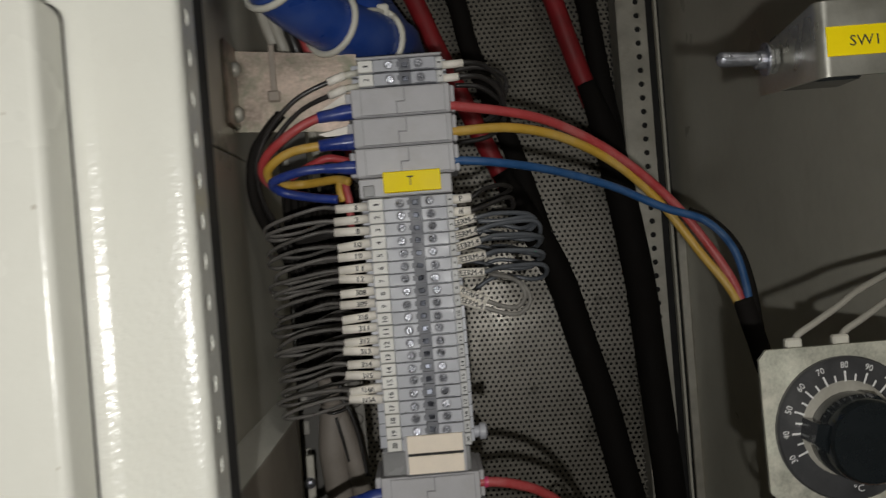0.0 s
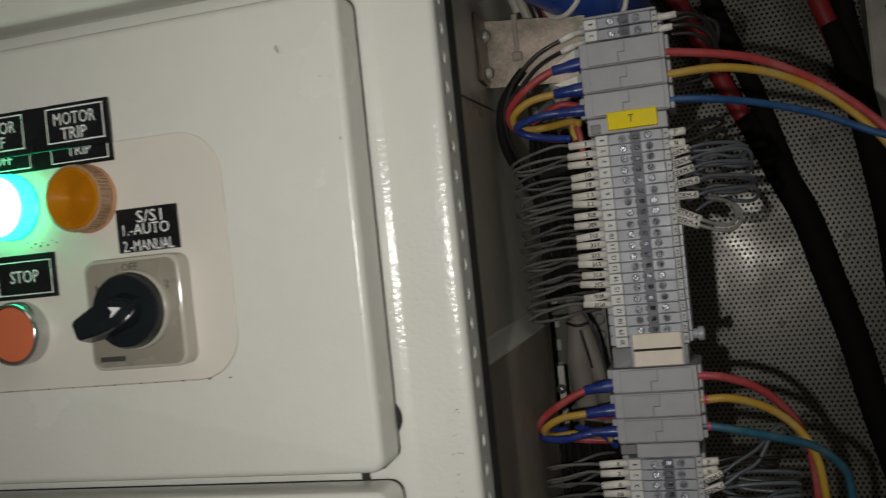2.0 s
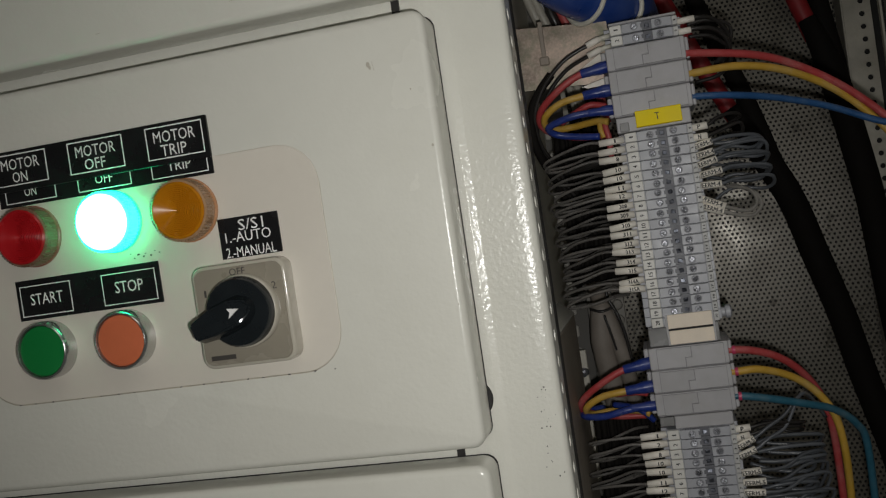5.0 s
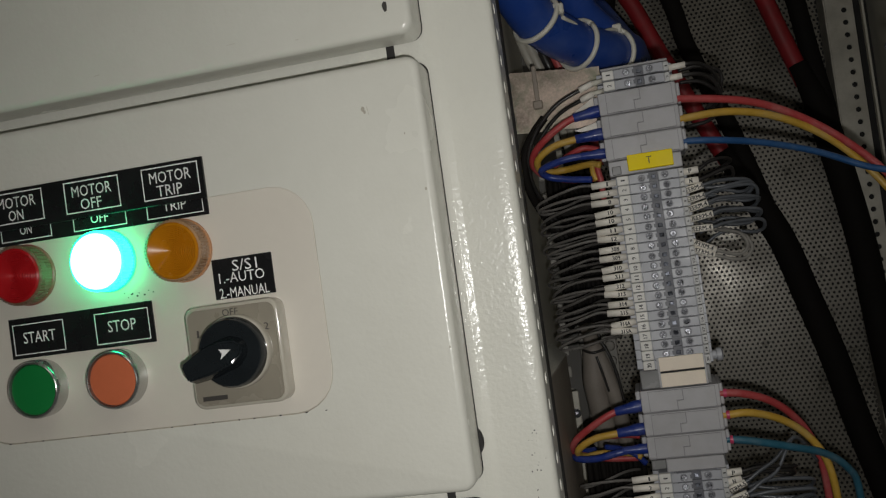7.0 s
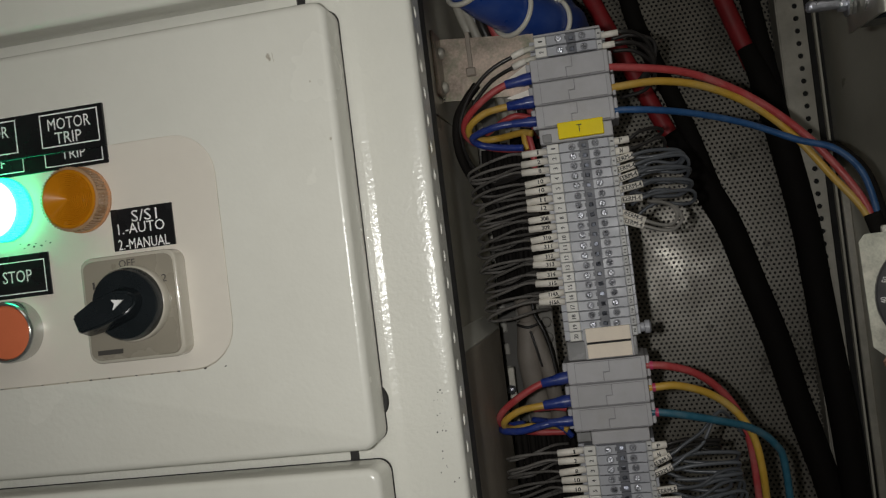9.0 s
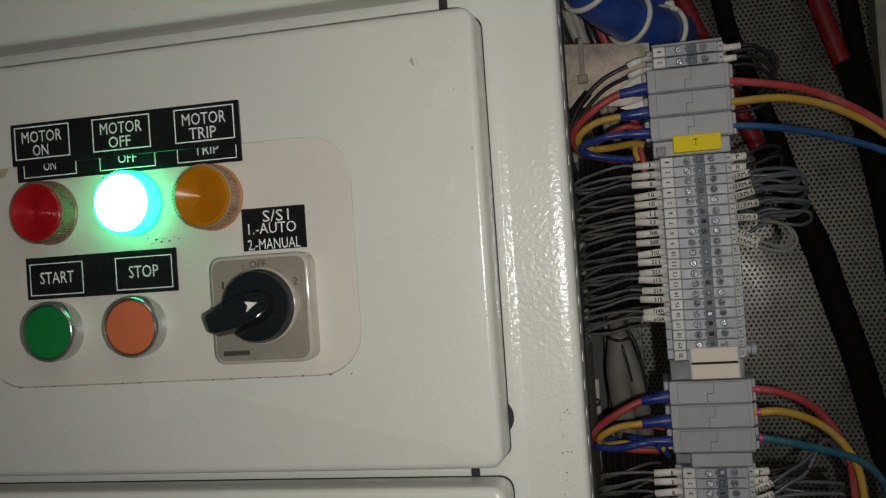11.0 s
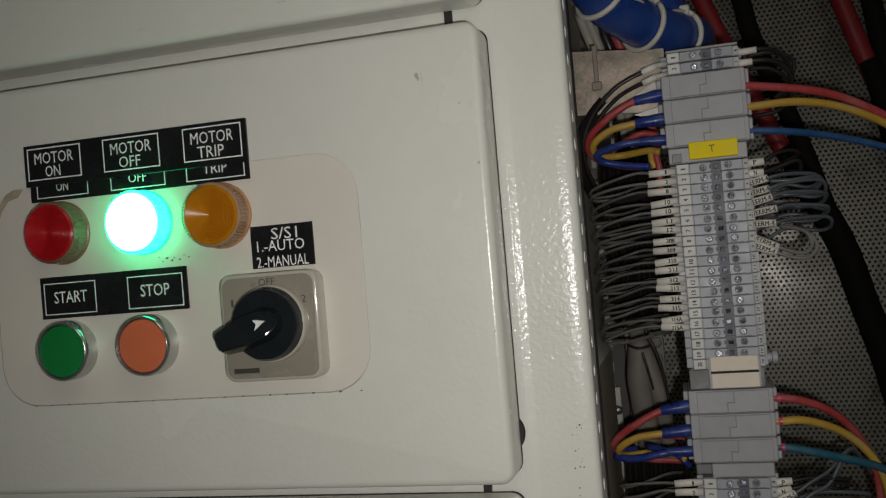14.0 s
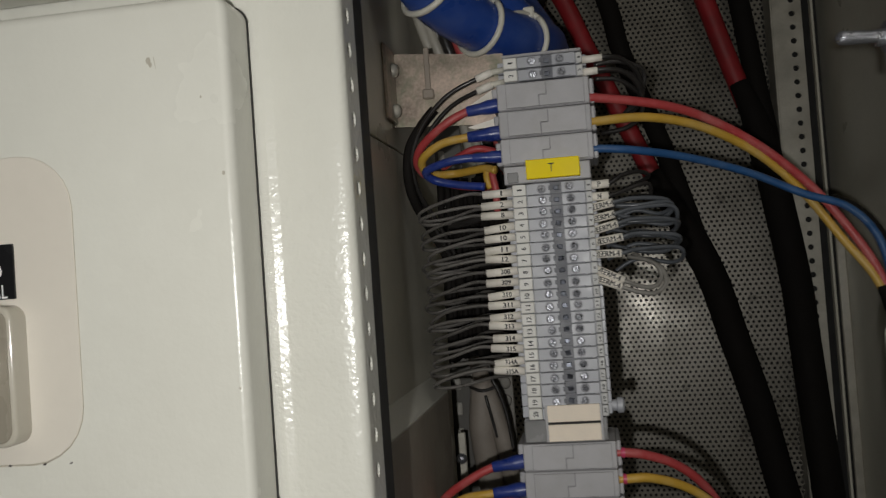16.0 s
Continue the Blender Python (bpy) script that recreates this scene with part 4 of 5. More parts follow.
# ---- marked control wires on the left ----
def control_wire(z, text, group, seed, colour=WCTRL):
    random.seed(seed)
    dz = random.uniform(-0.0013, 0.0011)
    x_out = -0.0345 + random.uniform(-0.0012, 0.0008)
    w = thing("control_wire", (XL, 0.505, z), "thin black control wire with a white number sleeve", "wire", group)
    y0 = 0.5035
    turn_x = -0.0715 + random.uniform(-0.0025, 0.0020)
    drop = random.uniform(-0.0095, -0.0045)
    part("insulation", tube([(-0.0170, y0 + 0.002, z), (-0.030, y0, z + dz), (-0.042, y0 + 0.001, z + dz + random.uniform(-0.0004, 0.0014)), (-0.058, y0 + 0.003, z + drop * 0.30 + random.uniform(-0.001, 0.001)),
                             (turn_x + 0.003, y0 + 0.008, z + drop * 0.75), (turn_x, y0 + 0.014, z + drop - 0.001), (turn_x + 0.004, y0 + 0.019, z + drop - 0.0025 + random.uniform(-0.001, 0.001)), (-0.056, y0 + 0.024, z + drop - 0.001 + random.uniform(-0.002, 0.001)), (-0.040, 0.536, z + drop + random.uniform(-0.001, 0.003)), (-0.030, 0.550, z + drop)], 0.00106, 8, 6), colour, w)
    part("sleeve", tube([(x_out, y0, z + dz * 1.4), (-0.0172, y0, z)], 0.00235, 12, 1), SLEEVE, w, "white printed number sleeve")
    part("collar", tube([(-0.0180, y0 + 0.0012, z), (-0.0150, y0 + 0.0022, z)], 0.0019, 8, 1), TERMGREY, w)
    words(text, 0.0017 * len(text) if text != "1" else 0.0008, 0.0027, (-0.0228 - 0.0004 * len(text), y0 - 0.00242, z + dz * 0.5), BLACKINK, w, (90, 0, 0), 0.00013, 0.00235)


LEFT = ["1", "2", "8", "10", "10", "11", "12", "308", "309", "310", "311", "312", "313", "314", "315", "314A", "315A"]
for k, text in enumerate(LEFT):
    control_wire(1.3228 - k * 0.00632, text, "control wires of the upper row", 40 + k)
for k, text in enumerate(LEFT[:12]):
    control_wire(1.1222 - k * 0.0064, text, "control wires of the lower row", 80 + k)
for top, low in ((1.338, 1.2300), (1.128, 0.960)):
    trunk = thing("wire_bundle", (-0.055, 0.56, low), "dark bundle of control wires running down behind the terminals", "wire bundle", "wire bundles")
    for k in range(14):
        random.seed(200 + k)
        cx, cy = -0.0665 + 0.0030 * k, 0.566 + random.uniform(-0.004, 0.004)
        zs = [top + random.uniform(-0.004, 0.004) - (top - low) * f for f in (0, 0.2, 0.4, 0.6, 0.8, 1)]
        part("strand", tube([(cx + random.uniform(-0.001, 0.001), cy + random.uniform(-0.002, 0.002), z) for z in zs] + [(cx, 0.60, low - 0.004), (cx - 0.005, 0.66, low + 0.002)], 0.0024, 7, 4), BLACKCABLESHADE, trunk)


def sleeve_wire(name, points, r, material, label, group, ends=()):
    w = thing(name, points[0], label, "wire", group)
    part("insulation", tube(points, r, 12, 8), material, w)
    for p0, p1, rr, m, lab in ends:
        u = Vector(p1) - Vector(p0)
        part("boot", spin([(rr * 0.60, 0), (rr * 0.72, 0.0008), (rr * 0.80, u.length * 0.45), (rr * 0.95, u.length * 0.60), (rr, u.length * 0.7), (rr, u.length)], p0, tuple(u.normalized()), 16), m, w, lab, 40)
    return w


# head wires: two thin black ones sweeping down from the bracket
for k, (z, dy) in enumerate(((1.3935, 0), (1.3865, 0.006))):
    w = sleeve_wire("control_wire", [(-0.016, 0.505, z), (-0.031, 0.503, z - 0.004), (-0.0505, 0.503 + dy, z - 0.0125 + 0.001 * k), (-0.067, 0.508 + dy, z - 0.028), (-0.0755, 0.515 + dy, z - 0.046), (-0.0745, 0.525 + dy, z - 0.064), (-0.067, 0.540, z - 0.082), (-0.056, 0.553, z - 0.110)],
                    0.0013, WBLACK, "thin black control wire with a white sleeve", "head wires")
    part("sleeve", tube([(-0.033, 0.503, z - 0.0046), (-0.024, 0.5035, z - 0.0015)], 0.0022, 12, 1), SLEEVE, w, "white sleeve")
    part("collar", tube([(-0.0245, 0.5035, z - 0.0016), (-0.0165, 0.505, z - 0.0002)], 0.0018, 10, 1), TIE, w)
harness = thing("wire_bundle", (-0.074, 0.53, 1.33), "black cable loop sweeping down beside the coloured wires", "wire bundle")
part("sheath", tube([(-0.0600, 0.5140, 1.3760), (-0.0685, 0.516, 1.3675), (-0.0765, 0.516, 1.355), (-0.0790, 0.518, 1.338), (-0.0765, 0.525, 1.322), (-0.068, 0.545, 1.300), (-0.056, 0.556, 1.270)], 0.0030, 12, 8), BLACKCABLESHADE, harness)

# coloured feeder wires with blue boots
B = BOOT
for zt, low in ((0.0, False), (-0.2015, True)):
    g = "coloured wires of the lower row" if low else "coloured wires of the upper row"
    d = -0.001 if low else 0
    sleeve_wire("feeder_wire", [(-0.022, 0.505, 1.3728 + zt), (-0.039, 0.501, 1.3705 + zt), (-0.054, 0.501, 1.3635 + zt), (-0.0685, 0.507, 1.3530 + zt), (-0.0725, 0.517, 1.3440 + zt), (-0.066, 0.528, 1.3370 + zt), (-0.050, 0.535, 1.332 + zt), (-0.030, 0.538, 1.330 + zt)],
                0.0024, WRED, "red feeder wire with a blue crimp boot", g, [((-0.0395, 0.501, 1.3706 + zt), (-0.0208, 0.5035, 1.3730 + zt), 0.0042, B, "blue crimp boot")])
    sleeve_wire("feeder_wire", [(-0.022, 0.505, 1.3575 + zt), (-0.0395, 0.501, 1.3560 + zt), (-0.056, 0.502, 1.3535 + zt), (-0.068, 0.507, 1.3460 + zt), (-0.066, 0.517, 1.3390 + zt), (-0.052, 0.524, 1.3385 + zt), (-0.034, 0.515, 1.3390 + zt), (-0.026, 0.510, 1.3370 + zt)],
                0.0024, WYEL, "yellow feeder wire with a blue crimp boot", g, [((-0.0400, 0.501, 1.3560 + zt), (-0.0208, 0.5035, 1.3572 + zt), 0.0043, B, "blue crimp boot")])
    sleeve_wire("feeder_wire", [(-0.022, 0.505, 1.3432 + zt), (-0.040, 0.501, 1.3440 + zt), (-0.053, 0.501, 1.3428 + zt), (-0.066, 0.506, 1.3392 + zt), (-0.062, 0.512, 1.3342 + zt), (-0.048, 0.512, 1.3305 + zt), (-0.033, 0.510, 1.3280 + zt)] if not low else
                [(-0.022, 0.505, 1.3440 + zt), (-0.040, 0.501, 1.3430 + zt), (-0.056, 0.503, 1.3398 + zt), (-0.069, 0.510, 1.3392 + zt), (-0.072, 0.525, 1.339 + zt), (-0.06, 0.545, 1.337 + zt)],
                0.0024, BOOT, "blue feeder wire with a blue crimp boot", g, [((-0.0380, 0.501, 1.3440 + zt), (-0.0208, 0.5035, 1.3436 + zt), 0.0036, B, "blue crimp boot")])
# short red and orange links behind the boots
for pts, m, lab in (([(-0.026, 0.511, 1.3480), (-0.036, 0.508, 1.3500), (-0.046, 0.510, 1.3470), (-0.058, 0.518, 1.3420)], WRED, "red"),
                    ([(-0.0285, 0.513, 1.3390), (-0.0282, 0.512, 1.3330), (-0.0270, 0.512, 1.3250), (-0.0275, 0.514, 1.3130)], WRED, "red"),
                    ([(-0.0315, 0.514, 1.3390), (-0.0318, 0.513, 1.3330), (-0.0300, 0.513, 1.3270)], WYEL, "yellow"),
                    ([(-0.0260, 0.516, 1.3140), (-0.0310, 0.514, 1.3120), (-0.0450, 0.520, 1.3090), (-0.058, 0.530, 1.3080)], WBLACK, "black"),
                    ([(-0.026, 0.513, 1.1490), (-0.035, 0.511, 1.1510), (-0.048, 0.516, 1.1500)], WRED, "red"),
                    ([(-0.024, 0.513, 1.1300), (-0.030, 0.511, 1.1370), (-0.038, 0.512, 1.1410), (-0.050, 0.52, 1.142)], BOOT, "blue")):
    sleeve_wire("link_wire", pts, 0.0021, m, "short " + lab + " link wire behind the crimp boots", "link wires")
flag = thing("wire_tag", (-0.03, 0.507, 1.364), "white cardboard wire tag between two boots", "wire tag")
part("tag", outline([(-0.0400, 1.3625), (-0.0245, 1.3660), (-0.0225, 1.3615), (-0.0360, 1.3610)], 0.5060, 0.5066), SLEEVE, flag)
flag2 = thing("wire_tag", (-0.03, 0.512, 1.378), "pale paper wire tag behind the head wires", "wire tag")
part("tag", outline([(-0.0480, 1.3705), (-0.0250, 1.3840), (-0.0230, 1.3790), (-0.0420, 1.3690)], 0.5120, 0.5126), SLEEVE, flag2)

# ---- outgoing wires on the right ----
for z, m, pb, pts in ((1.3710, WRED, False, [(0.072, 0.515, 1.3655), (0.1000, 0.530, 1.3560), (0.1290, 0.540, 1.3380), (0.1545, 0.545, 1.3140), (0.1725, 0.545, 1.2890), (0.1850, 0.543, 1.2660), (0.1935, 0.543, 1.240)]),
                      (1.3580, WYEL, False, [(0.062, 0.510, 1.3590), (0.0920, 0.525, 1.3530), (0.1230, 0.540, 1.3375), (0.1480, 0.547, 1.3140), (0.1690, 0.546, 1.2830), (0.1840, 0.543, 1.2600), (0.1935, 0.543, 1.235)]),
                      (1.3425, WBLUE, False, [(0.055, 0.507, 1.3405), (0.0840, 0.522, 1.3355), (0.1180, 0.537, 1.3255), (0.1480, 0.540, 1.3110), (0.1705, 0.540, 1.3020), (0.1850, 0.540, 1.2860), (0.1915, 0.541, 1.2640), (0.1945, 0.543, 1.235)])):
    sleeve_wire("feeder_wire", [(0.026, 0.503, z), (0.034, 0.503, z + 0.0005)] + pts, 0.0026 if m is not WBLUE else 0.0023, m, "thick outgoing feeder wire sweeping across the chamber", "outgoing feeder wires")
black = thing("sheathed_cable", (0.205, 0.545, 1.0), "black sheathed cable dropping behind the thermostat plate", "cable")
part("sheath", tube([(0.1895, 0.542, 1.256), (0.1930, 0.543, 1.243), (0.1985, 0.543, 1.222), (0.2050, 0.545, 1.190), (0.2070, 0.55, 1.10), (0.208, 0.56, 0.98)], 0.0058, 14, 6), BLACKCABLESHADE, black)
# added black tube, standing in for the shadow along the blue wire
part("outer_core", tube([(0.1640, 0.549, 1.3075), (0.1775, 0.548, 1.3000), (0.1895, 0.547, 1.2850), (0.1955, 0.546, 1.2640), (0.1985, 0.545, 1.2360)], 0.0032, 12, 6), BLACKCABLESHADE, black)
for z, m, pts in ((1.1740, WRED, [(0.045, 0.505, 1.1720), (0.0600, 0.512, 1.1655), (0.0740, 0.524, 1.1535), (0.0860, 0.537, 1.1360), (0.0930, 0.544, 1.1150), (0.096, 0.552, 1.08), (0.097, 0.565, 1.0)]),
                  (1.1595, WYEL, [(0.048, 0.505, 1.1590), (0.067, 0.515, 1.1510), (0.0830, 0.525, 1.1375), (0.0940, 0.530, 1.1195), (0.0985, 0.535, 1.095), (0.100, 0.545, 1.06), (0.100, 0.56, 1.0)]),
                  (1.1430, WCYAN, [(0.050, 0.505, 1.1395), (0.072, 0.512, 1.1325), (0.0930, 0.525, 1.1235), (0.1080, 0.535, 1.1100), (0.1150, 0.545, 1.090), (0.1170, 0.56, 1.02)])):
    sleeve_wire("feeder_wire", [(0.026, 0.503, z), (0.034, 0.503, z)] + pts, 0.0026, m, "thick outgoing feeder wire of the lower row", "outgoing feeder wires",
                [((0.0295, 0.503, z), (0.0345, 0.503, z), 0.0029, PINKBOOT, "pink crimp boot")])

def marked_wire(z, text, loop, group, seed, tilt=0.0, length=0.0150, material=WGREY):
    random.seed(seed)
    w = thing("field_wire", (XR, 0.505, z), "grey field wire with a printed marker sleeve", "wire", group)
    y = 0.502
    x1 = 0.0255 + length
    z1 = z + tilt
    part("sleeve", tube([(0.0250, y, z), (x1, y, z1)], 0.0024, 12, 1), SLEEVE, w, "white printed marker sleeve")
    part("insulation", tube([(0.0240, y + 0.002, z), (x1, y, z1)] + loop, 0.00122, 8, 6), material, w)
    if text:
        words(text, 0.0018 * len(text), 0.0029, ((0.0255 + x1) / 2 + 0.0003, y - 0.00247, (z + z1) / 2), BLACKINK, w, (90, -math.degrees(math.atan2(tilt, length)), 0), 0.00012, 0.0024)


for low, z_top, suffix in ((False, 1.3228, "/EERM-4"), (True, 1.1215, "/EERM-5")):
    g = "field wires of the lower row" if low else "field wires of the upper row"
    s = 300 if low else 260
    for k in range(9):
        random.seed(s + k)
        z = z_top - k * 0.0064 - (0.004 if low and k > 3 else 0) - (0.0011 if not low and k == 7 else 0)
        tilt = [0.0005, 0.0, 0.0025, 0.0024, 0.0034, 0.0022, -0.0004, -0.0082, -0.0062][k]
        if low:
            tilt = [0.0005, 0.002, 0.006, 0.005, 0.001, 0.0, -0.001, -0.006, -0.008][k]
        length = [0.0115, 0.0108, 0.0130, 0.0132, 0.0145, 0.0168, 0.0155, 0.0157, 0.0142][k]
        text = ["P", "N", suffix, suffix, suffix, "1" + suffix, suffix, suffix, suffix]
        xe = 0.0715 + random.uniform(-0.003, 0.0045)
        zz = z + tilt
        hook = [(0.050, 0.505, zz + 0.001 + random.uniform(-0.001, 0.002)), (xe - 0.004, 0.512, zz + random.uniform(-0.002, 0.003)), (xe, 0.520, zz - 0.004), (xe - 0.006, 0.528, zz - 0.007), (0.050, 0.532, zz - 0.004), (0.034, 0.535, zz - 0.012 + random.uniform(-0.004, 0.004))]
        if k < 2 and not low:
            hook = [(0.044, 0.505, zz + 0.002 + 0.002 * (1 - k)), (0.054 + 0.004 * k, 0.512, zz + 0.006), (0.060, 0.522, zz + 0.004 - 0.004 * k), (0.052, 0.530, zz + 0.000), (0.035, 0.535, zz - 0.006)]
        if k > 6 and not low:
            hook = [(0.0504, 0.503, 1.2614), (0.0588, 0.505, 1.2609), (0.0645, 0.508, 1.2665), (0.0631, 0.512, 1.2735), (0.0601, 0.516, 1.2765), (0.0480, 0.522, 1.2830)] if k == 8 else [
                (0.0500, 0.504, 1.2650), (0.0570, 0.506, 1.2640), (0.0618, 0.509, 1.2680), (0.0612, 0.512, 1.2740), (0.0570, 0.516, 1.2785), (0.0450, 0.522, 1.2820)]
        if low and 1 < k < 4:
            hook = [(0.048, 0.503, zz + 0.006), (0.060, 0.508, zz + 0.012), (0.072, 0.515, 1.1370), (0.080, 0.525, 1.133), (0.090, 0.54, 1.115)]
        if low and k >= 4:
            hook = [(0.055, 0.505, zz + 0.000), (0.070, 0.512, zz + 0.006), (0.0790 + 0.001 * k, 0.520, zz + 0.004), (0.0800, 0.528, zz - 0.012), (0.070, 0.535, zz - 0.024), (0.05, 0.54, zz - 0.03)]
        marked_wire(z, text[k], hook, g, s + k, tilt, length, (LOOPGREY if k > 6 and not low else WGREY) if k > 1 else WBLACK)
    # second wires looping with them
    for k in range(3 if not low else 7):
        random.seed(s + 50 + k)
        z = z_top - 0.012 - (0.0062 if low else 0.0095) * k
        xe = 0.071 + random.uniform(-0.004, 0.005) + (0.008 if low else 0)
        pts = [(0.040, 0.509, z), (0.054, 0.508, z + random.uniform(-0.002, 0.005)), (xe - 0.004, 0.513, z + random.uniform(-0.001, 0.005)), (xe, 0.520, z - 0.003), (xe - 0.006, 0.526, z - 0.008), (0.052, 0.530, z - 0.007), (0.036, 0.534, z - 0.002)]
        sleeve_wire("loop_wire", pts, 0.0013, WGREY, "grey field wire looped beside the terminals", g)
for k in range(2):
    z = 1.3935 - 0.007 * k
    w = sleeve_wire("head_field_wire", [(0.024, 0.503, z), (0.040, 0.503, z + 0.0005), (0.050, 0.508, z - 0.001), (0.058, 0.516, z - 0.008), (0.060, 0.526, z - 0.020), (0.052, 0.535, z - 0.028), (0.036, 0.540, z - 0.030)], 0.0014, WBLACK, "black field wire with a cream sleeve", "head field wires")
    part("sleeve", tube([(0.0255, 0.503, z), (0.0385 - 0.003 * k, 0.5025, z + 0.0003)], 0.0021, 12, 1), SLEEVE, w, "cream sleeve")
for k in range(3):
    random.seed(500 + k)
    sleeve_wire("loop_wire", [(0.034, 0.512, 1.392 - 0.004 * k), (0.046 + random.uniform(-0.003, 0.003), 0.514, 1.393 - 0.005 * k), (0.0575 + random.uniform(-0.004, 0.004), 0.519, 1.388 - 0.005 * k), (0.060, 0.525, 1.376 - 0.002 * k), (0.050, 0.533, 1.366)], 0.0013, WBLACK, "black field wire looped beside the terminals", "head field wires")

# ---- heavy cables in front of the back plate ----
def swell(f):
    """Radius of a heavy cable that starts inside its heat-shrink sleeve."""
    return 0.0097 + 0.0047 * min(1.0, f / 0.2) ** 1.5


def heavy(name, points, r, material, label):
    c = thing(name, points[0], label, "cable", "heavy cables")
    part("sheath", tube(points, r, 18, 8), material, c)
    return c


heavy("power_cable", [(-0.016, 0.903, 1.620), (0.0060, 0.903, 1.566), (0.0220, 0.903, 1.5310), (0.0350, 0.903, 1.496), (0.0610, 0.903, 1.432), (0.0875, 0.903, 1.3690), (0.0965, 0.903, 1.3490)], 0.0092, REDSLEEVE, "heavy cable in red heat-shrink sleeve running down the back plate")
heavy("power_cable", [(0.0900, 0.902, 1.3650), (0.1110, 0.902, 1.3220), (0.1375, 0.902, 1.2630), (0.1545, 0.902, 1.2000), (0.1715, 0.901, 1.1350), (0.1855, 0.900, 1.0650), (0.205, 0.900, 0.98), (0.212, 0.900, 0.92)], swell, BLACKCABLESHADE, "heavy black cable running down the back plate")
heavy("power_cable", [(0.1230, 0.903, 1.620), (0.1400, 0.903, 1.568), (0.1545, 0.903, 1.521), (0.1650, 0.903, 1.484), (0.1770, 0.903, 1.4440), (0.1830, 0.903, 1.4230)], 0.0094, REDSLEEVE, "heavy cable in red heat-shrink sleeve beside the rear rail")
heavy("power_cable", [(0.1780, 0.900, 1.4440), (0.1900, 0.899, 1.4050), (0.1995, 0.897, 1.3560), (0.2130, 0.893, 1.2550), (0.2165, 0.890, 1.1950), (0.2200, 0.888, 1.1340), (0.226, 0.886, 1.04), (0.23, 0.886, 0.93)], swell, BLACKCABLESHADE, "heavy black cable beside the rear rail")
heavy("power_cable", [(0.032, 0.910, 1.62), (0.0490, 0.909, 1.5700), (0.0615, 0.908, 1.5290), (0.0690, 0.908, 1.4890), (0.0850, 0.908, 1.4400), (0.1010, 0.908, 1.3945), (0.1170, 0.908, 1.3400), (0.137, 0.909, 1.265)], 0.0096, BLACKCABLESHADE, "slimmer black cable running down the back plate")
heavy("power_cable", [(0.171, 0.908, 1.62), (0.1800, 0.908, 1.5600), (0.1860, 0.907, 1.5160), (0.1945, 0.906, 1.4440), (0.2030, 0.904, 1.3800), (0.209, 0.904, 1.32)], 0.0098, BLACKCABLESHADE, "slimmer black cable beside the rear rail")
heavy("power_cable", [(-0.050, 0.88, 1.62), (-0.030, 0.885, 1.540), (-0.010, 0.89, 1.500), (0.005, 0.895, 1.46)], 0.0100, REDSLEEVE, "heavy cable in red sleeve at the top of the chamber")
heavy("power_cable", [(0.0, 0.85, 1.62), (-0.01, 0.85, 1.55), (-0.03, 0.84, 1.48), (-0.05, 0.83, 1.42), (-0.06, 0.82, 1.36)], 0.0150, BLACKCABLESHADE, "heavy black cable in the shaded corner of the chamber")

# ---- blue sleeved bundle with white ties ----
blue = thing("sleeved_bundle", (-0.05, 0.48, 1.42), "dusty blue plastic sleeve bundle tied with white nylon", "cable bundle")
part("sleeve", tube([(-0.085, 0.40, 1.560), (-0.0680, 0.445, 1.475), (-0.0560, 0.478, 1.440), (-0.0330, 0.512, 1.4240), (-0.0080, 0.550, 1.4200), (0.0030, 0.600, 1.428), (0.000, 0.68, 1.45), (-0.02, 0.75, 1.5)], 0.0155, 20, 8), BLUESLEEVE, blue)
part("sleeve", tube([(-0.050, 0.46, 1.600), (-0.0400, 0.500, 1.500), (-0.0280, 0.530, 1.455), (-0.0080, 0.560, 1.4330), (0.0060, 0.600, 1.428), (0.010, 0.68, 1.43), (0.0, 0.75, 1.46)], 0.0120, 20, 8), BLUESLEEVE, blue)


def strap(centre, radius, axis, head_at):
    t = thing("cable_tie", centre, "white nylon cable tie round the blue bundle", "cable tie", "cable ties")
    ax = Vector(axis).normalized()
    side = ax.orthogonal().normalized()
    up = ax.cross(side)
    ring = [tuple(Vector(centre) + radius * (side * math.cos(a) + up * math.sin(a))) for a in [2 * math.pi * k / 28 for k in range(29)]]
    part("strap", tube(ring, 0.0019, 6, 0), TIE, t)
    part("lock", box(head_at[0] - 0.0042, head_at[0] + 0.0042, head_at[1] - 0.003, head_at[1] + 0.004, head_at[2] - 0.0036, head_at[2] + 0.0036, 0.0010, 1), TIE, t)
    return t


BLUE_LINE = [(-0.085, 0.40, 1.560), (-0.0680, 0.445, 1.475), (-0.0560, 0.478, 1.440), (-0.0330, 0.512, 1.4240), (-0.0080, 0.550, 1.4200), (0.0030, 0.600, 1.428)]
line = glide(BLUE_LINE, 8)
for i, (hx, hy, hz) in ((17, (-0.0385, 0.478, 1.4400)), (25, (-0.0195, 0.516, 1.4215)), (32, (-0.0030, 0.545, 1.4350))):
    strap(line[i], 0.0170, line[i + 1] - line[i - 1], (hx, hy, hz))
tail = thing("cable_tie", (-0.03, 0.5, 1.43), "loose white nylon tie tail between the ties", "cable tie", "cable ties")
part("strap", tube([(-0.0365, 0.4800, 1.4350), (-0.0260, 0.500, 1.4300), (-0.0185, 0.515, 1.4180), (-0.0120, 0.525, 1.4300), (-0.0010, 0.545, 1.4330), (0.0015, 0.548, 1.4150)], 0.0015, 6, 6), TIE, tail)
